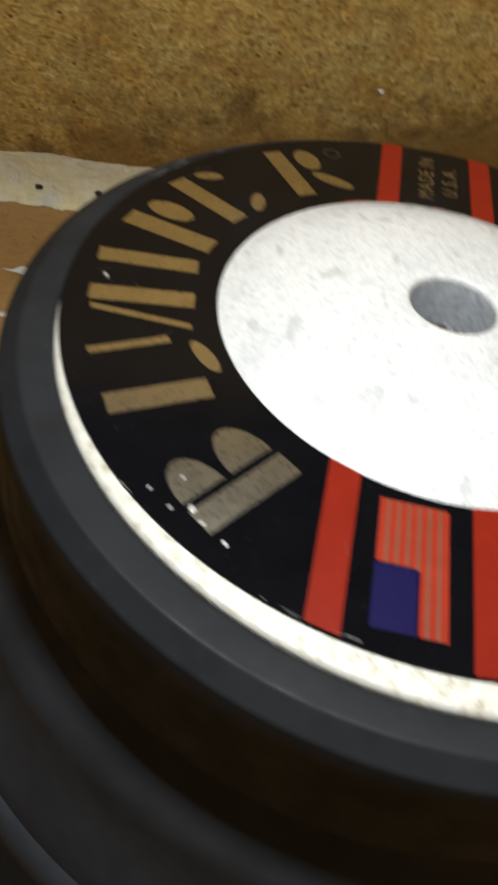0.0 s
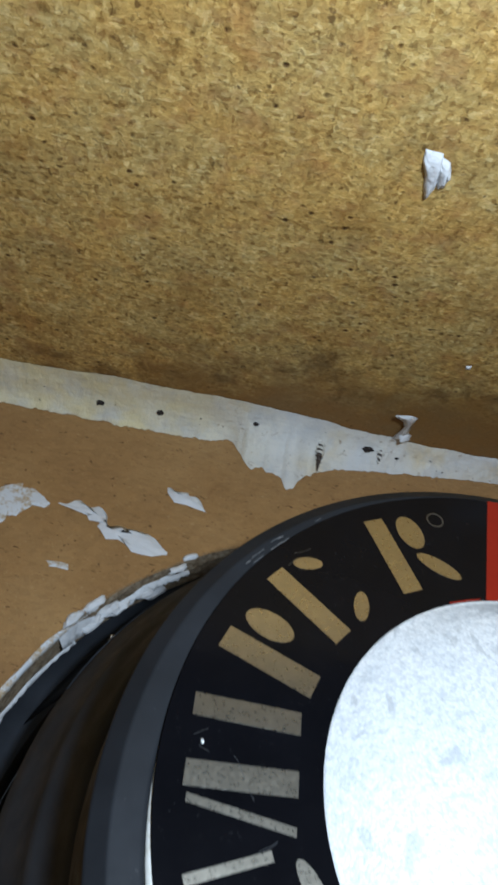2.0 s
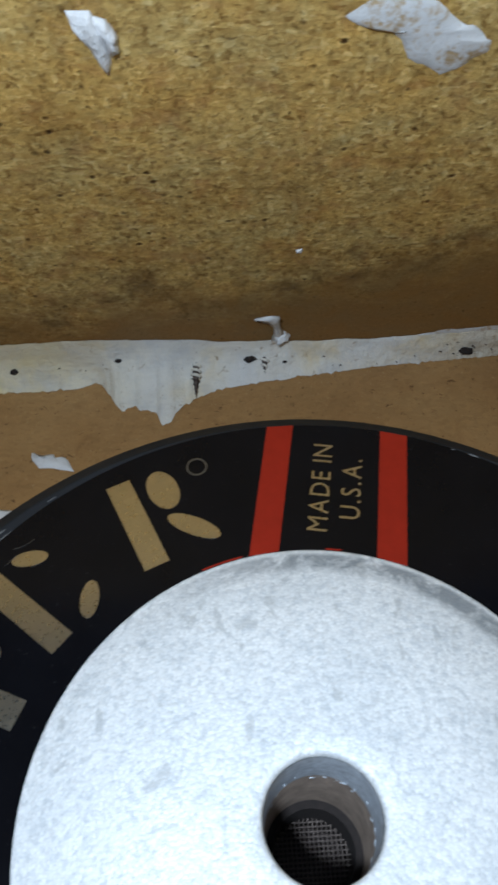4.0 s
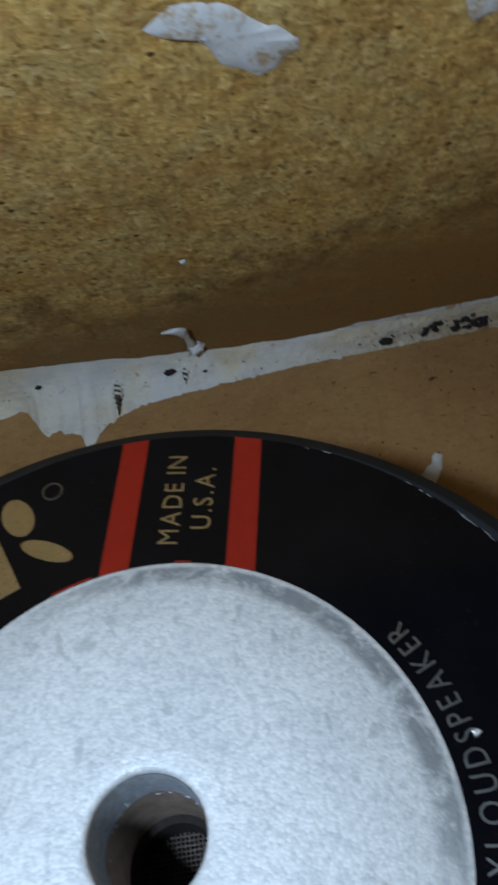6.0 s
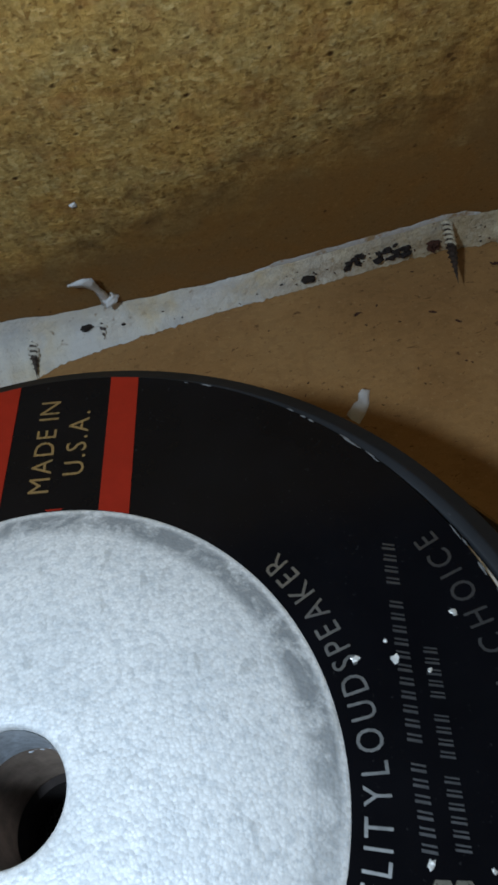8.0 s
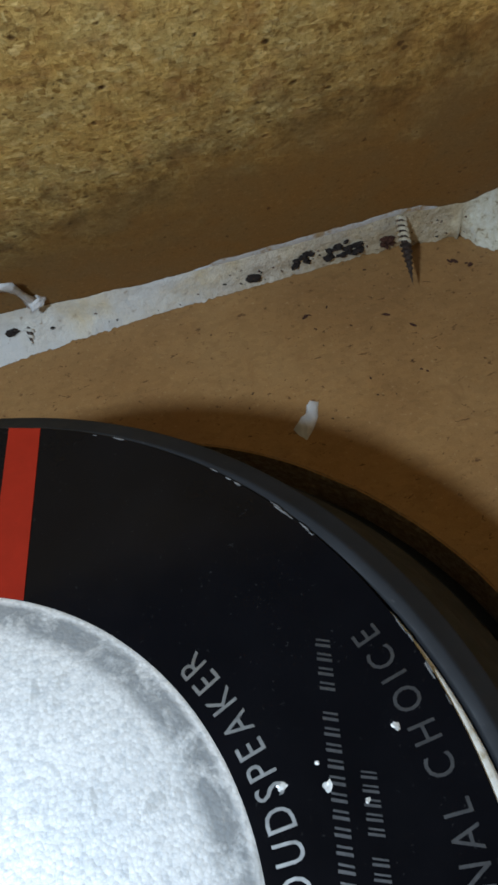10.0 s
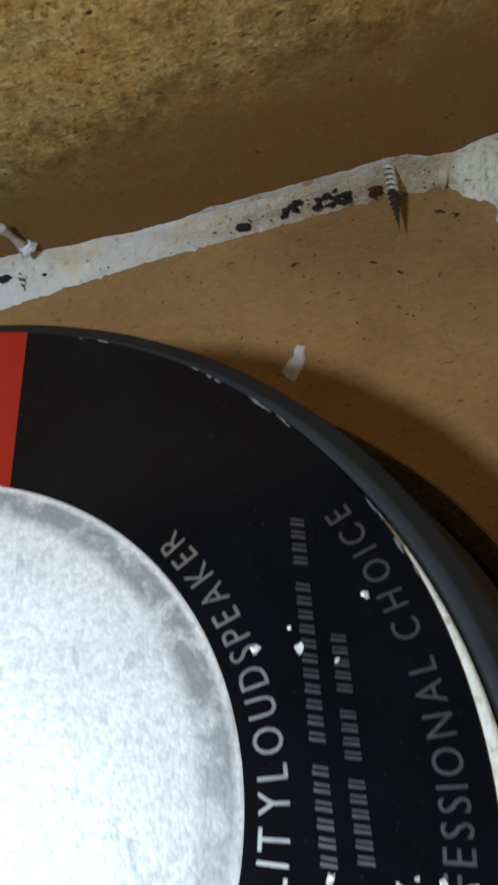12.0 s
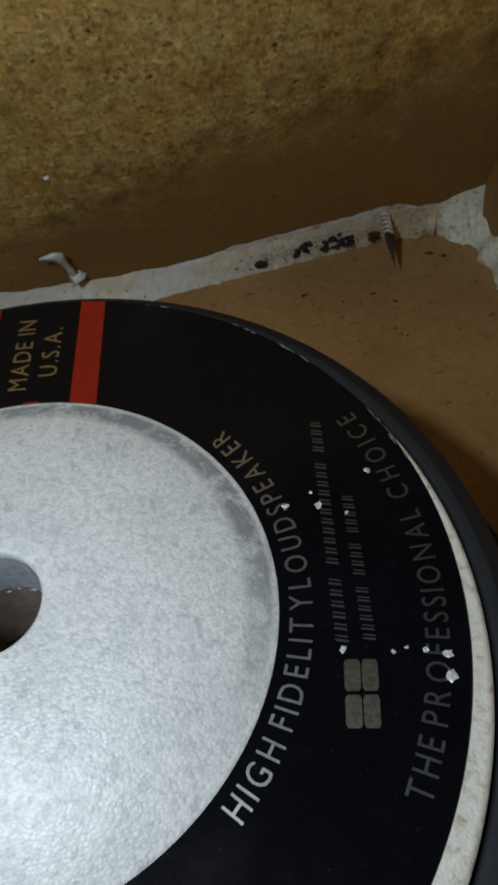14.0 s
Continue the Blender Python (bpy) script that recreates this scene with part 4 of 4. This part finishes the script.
    # torn and blistered flecks where the film is worn
    rng = random.Random(11)
    flecks = [(60.2, 9.4, 1.2), (66.9, 7.8, 1.3), (66.2, 11.3, 0.6), (62.7, -23.4, 1.1), (71.4, -26.2, 0.7), (74.0, -26.0, 0.6), (77.2, -27.4, 1.0), (80.7, -29.0, 1.5), (79.8, -33.0, 1.8), (79.4, 13.4, 1.1), (72.0, 4.5, 0.7),
              (-58.0, -60.0, 1.2), (-56.0, -63.0, 0.9), (-62.0, -60.0, 0.7), (-52.0, -67.0, 0.8), (-66.0, -56.0, 0.6), (-81.0, 6.0, 0.8), (-60.0, -53.0, 0.7)]
    for i, (x, y, r) in enumerate(flecks):
        part("worn_fleck", blob(x / 1000, y / 1000, H + 0.0001, r / 1500, r / 2000, 0.00022, i + 40, 0.8, 2, i * 1.3), CHIPS_WHITE, label, "bright worn fleck in the film")
    for i, (x, y, a, ln) in enumerate(((-81.5, 8.0, 20, 5.0), (-80.5, 4.5, 150, 3.5), (-73.0, 2.0, -55, 6.5), (-70.0, -3.5, -50, 4.0), (-66.0, -13.0, 35, 6.0), (-60.0, 60.0, 25, 7.0), (-62.5, 56.0, 40, 5.0), (-30.0, -66.0, 80, 5.0))):
        d, q = Vector((math.cos(radians(a)), math.sin(radians(a)))), Vector((-math.sin(radians(a)), math.cos(radians(a))))
        pts = [Vector((x, y)) + d * (ln * 0.7 * s) + q * (ln * 0.05 * math.sin(3 * s + i)) for s in (-0.5, -0.25, 0, 0.25, 0.5)]
        out = [p + q * 0.045 for p in pts] + [p - q * 0.045 for p in reversed(pts)]
        part("scratch", slab([(p.x / 1000, p.y / 1000) for p in out], H + 0.0002, H + 0.0003), FOIL_DIM, label, "fine bright scratch in the film")
    nicks = [(rng.uniform(8, 64), R_OUT - rng.uniform(0.0, 0.0005)) for _ in range(18)] + [(rng.uniform(205, 250), R_OUT - rng.uniform(0.0, 0.0010)) for _ in range(7)]
    for i, (a, r) in enumerate(nicks):
        part("worn_fleck", blob(r * math.cos(radians(a)), r * math.sin(radians(a)), H, rng.uniform(0.00010, 0.00024), rng.uniform(0.0005, 0.0022), 0.0002, i + 70, 0.8, 1, radians(a)), SCUFF, label, "bright worn fleck in the film")


def build_speaker():
    speaker = new("loudspeaker")
    build_magnet(speaker)
    build_label(speaker)
    build_basket(speaker)
    return tagged(speaker, "large loudspeaker driver with black label, seen from behind in its cabinet", "loudspeaker")


# Same foil as FOIL; tone differs by what each part reflects, put into colour.
FOIL_TEXT = mat_print("silver_text", (0.48, 0.48, 0.47), 1.0, 0.32)
FLAG_DULL = mat_print("flag_gap", (0.16, 0.10, 0.06), 0.2, 0.4)
FOIL_DIM = mat_print("dim_foil", (0.19, 0.19, 0.195), 0.9, 0.30)

build_baffle()
build_walls()
build_caulk()
build_screw((0.1570, 0.2125, 0.0200), (0.1522, 0.1812, 0.0120), 0.0023, 0.45)
build_screw((-0.0272, 0.2150, 0.0110), (-0.0280, 0.1925, 0.0025), 0.0023, 0.60)
build_screw((0.0040, 0.2140, 0.0105), (0.0030, 0.2040, 0.0045), 0.0022, 0.95)
build_speaker()

# dabs and smears of white paint
flat_patch("paint_dab", mm((-97.3, 169.9), (-83.7, 166.2), (-79.4, 159.1), (-94.9, 160.4)), 1, "ragged dab of white paint on the brown board")
flat_patch("paint_dab", mm((-144, 150.6), (-135, 152.5), (-123, 149), (-118.8, 143), (-101, 139), (-93.4, 131), (-104.8, 131), (-121.3, 137.5), (-126, 143), (-135, 149)), 2, "long ragged streak of white paint on the board", 0.0008, 0.0042)
flat_patch("paint_dab", mm((-178, 153), (-166, 155), (-153, 156.0), (-148, 148), (-158, 143), (-163, 135), (-176, 140)), 3, "broad thin patch of white paint on the board", 0.0004, 0.004, False, THIN)
flat_patch("paint_dab", mm((-142.3, 119.8), (-133, 119.6), (-132, 116), (-140, 116.6)), 4, "tiny smear of white paint on the board", 0.0004, 0.001, False, THIN)
flat_patch("paint_dab", mm((101.9, 149.0), (104.8, 147.6), (102.7, 141.6), (99.6, 136.8), (96.3, 132.7), (93.8, 135.3), (92.9, 138.9), (95.8, 141.6), (98.2, 143.5), (99.9, 147.3)), 5, "oval dab of white paint on the board", 0.0018, 0.0006)
flat_patch("paint_drip", mm((-43.8, 185.0), (-38.4, 185.0), (-36.5, 178.5), (-36.0, 172.0), (-37.1, 167.0), (-38.4, 170.0), (-40.6, 176.0), (-42.6, 181.0)), 7, "long white paint drip on the rough wall", 0.0022, 0.0007, True)
flat_patch("paint_drip", mm((-38.6, 184.0), (-35.4, 182.6), (-33.2, 177.5), (-33.4, 173.6), (-35.0, 172.4), (-36.0, 176.0), (-37.3, 180.0)), 17, "short white paint drip on the rough wall", 0.0026, 0.0006, True)
flat_patch("paint_smear", mm((17.3, 180.8), (24.7, 185.6), (36.0, 184.1), (45.4, 175.8), (53.9, 172.7), (53.6, 168.2), (43.9, 163.2), (37.4, 168.0), (28.1, 177.0)), 8, "wide white paint smear on the rough wall", 0.0010, 0.0025, True, THIN)
flat_patch("paint_smear", mm((90, 178), (102, 175), (101, 171), (96, 169)), 9, "faint white paint smear on the rough wall", 0.0006, 0.002, True, THIN)
flat_patch("paint_dab", mm((12.5, 87.5), (15.0, 88.5), (15.0, 86.0), (13.0, 85.5)), 10, "tiny white fleck of paint on the wall", 0.0008, 0.0008, True)


def hole_paint(a0, a1, seed, label, z_top, z_bot, amp, material=None):
    """Ragged white paint along the sawn edge of the opening."""
    verts, faces = [], []
    n = 70
    for i in range(n + 1):
        a = radians(a0 + (a1 - a0) * i / n)
        ca, sa = math.cos(a), math.sin(a)
        k = max(0.05, min(1, 0.5 + 1.3 * noise.noise(Vector((ca * 9, sa * 9, seed)))))
        mid, half = (z_top + z_bot) / 2, (z_top - z_bot) / 2 * k
        for j, s in enumerate((1, 0.5, 0, -0.5, -1)):
            z = mid + half * s
            off = 0.0004 + amp * (1 - s * s) * (0.5 + abs(noise.noise(Vector((ca * 60, sa * 60, s * 2 + seed)))))
            over = min(0.0035, max(0.0, z) * 1.2)
            r = HOLE_R - off - 0.0006 + over
            verts.append((HOLE_X + r * ca, HOLE_Y + r * sa, min(z, 0.0008) if z > 0 else z))
    for i in range(n):
        for j in range(4):
            faces.append((i * 5 + j, (i + 1) * 5 + j, (i + 1) * 5 + j + 1, i * 5 + j + 1))
    ob = part("paint_run", from_lists(verts, faces), material or PAINT, smooth=True)
    tagged(ob, label, "paint", "dabs of white paint")


hole_paint(122, 146, 3.0, "thick white paint on the sawn cut-out edge", 0.0022, -0.0165, 0.0030)
hole_paint(143, 178, 5.5, "thin white paint line along the cut-out edge", -0.010, -0.0178, 0.0016)
hole_paint(140, 162, 9.1, "thin white paint on the cut-out's upper lip", 0.0018, -0.0030, 0.0003, THIN)
for i, (a, r, z, s) in enumerate(((146, 0.1275, 0.0300, 0.0032), (143, 0.1320, 0.0170, 0.0022), (131, 0.1400, -0.004, 0.0026), (127, 0.1420, -0.006, 0.0020))):
    ob = part("paint_fleck", blob(r * math.cos(radians(a)), r * math.sin(radians(a)), z, s, s * 0.6, s * 0.5, i + 20, 0.7, 2, i), PAINT, smooth=True)
    tagged(ob, "lump of white paint stuck on the black basket", "paint", "dabs of white paint")

# lumps of paint piled on the sawn edge
rng = random.Random(8)
for i in range(11):
    a = radians(122 + 2.1 * i + rng.uniform(-0.6, 0.6))
    r = HOLE_R + rng.uniform(-0.0030, 0.0008)
    q = rng.uniform(0.0018, 0.0034)
    lump = part("paint_lump", blob(HOLE_X + r * math.cos(a), HOLE_Y + r * math.sin(a), 0.0006 if r > HOLE_R else rng.uniform(-0.013, 0.0), q * 0.7, q * 1.9, q * 0.5, i + 90, 0.5, 3, a), PAINT, smooth=True)
    tagged(lump, "lump of white paint on the sawn edge", "paint", "dabs of white paint")
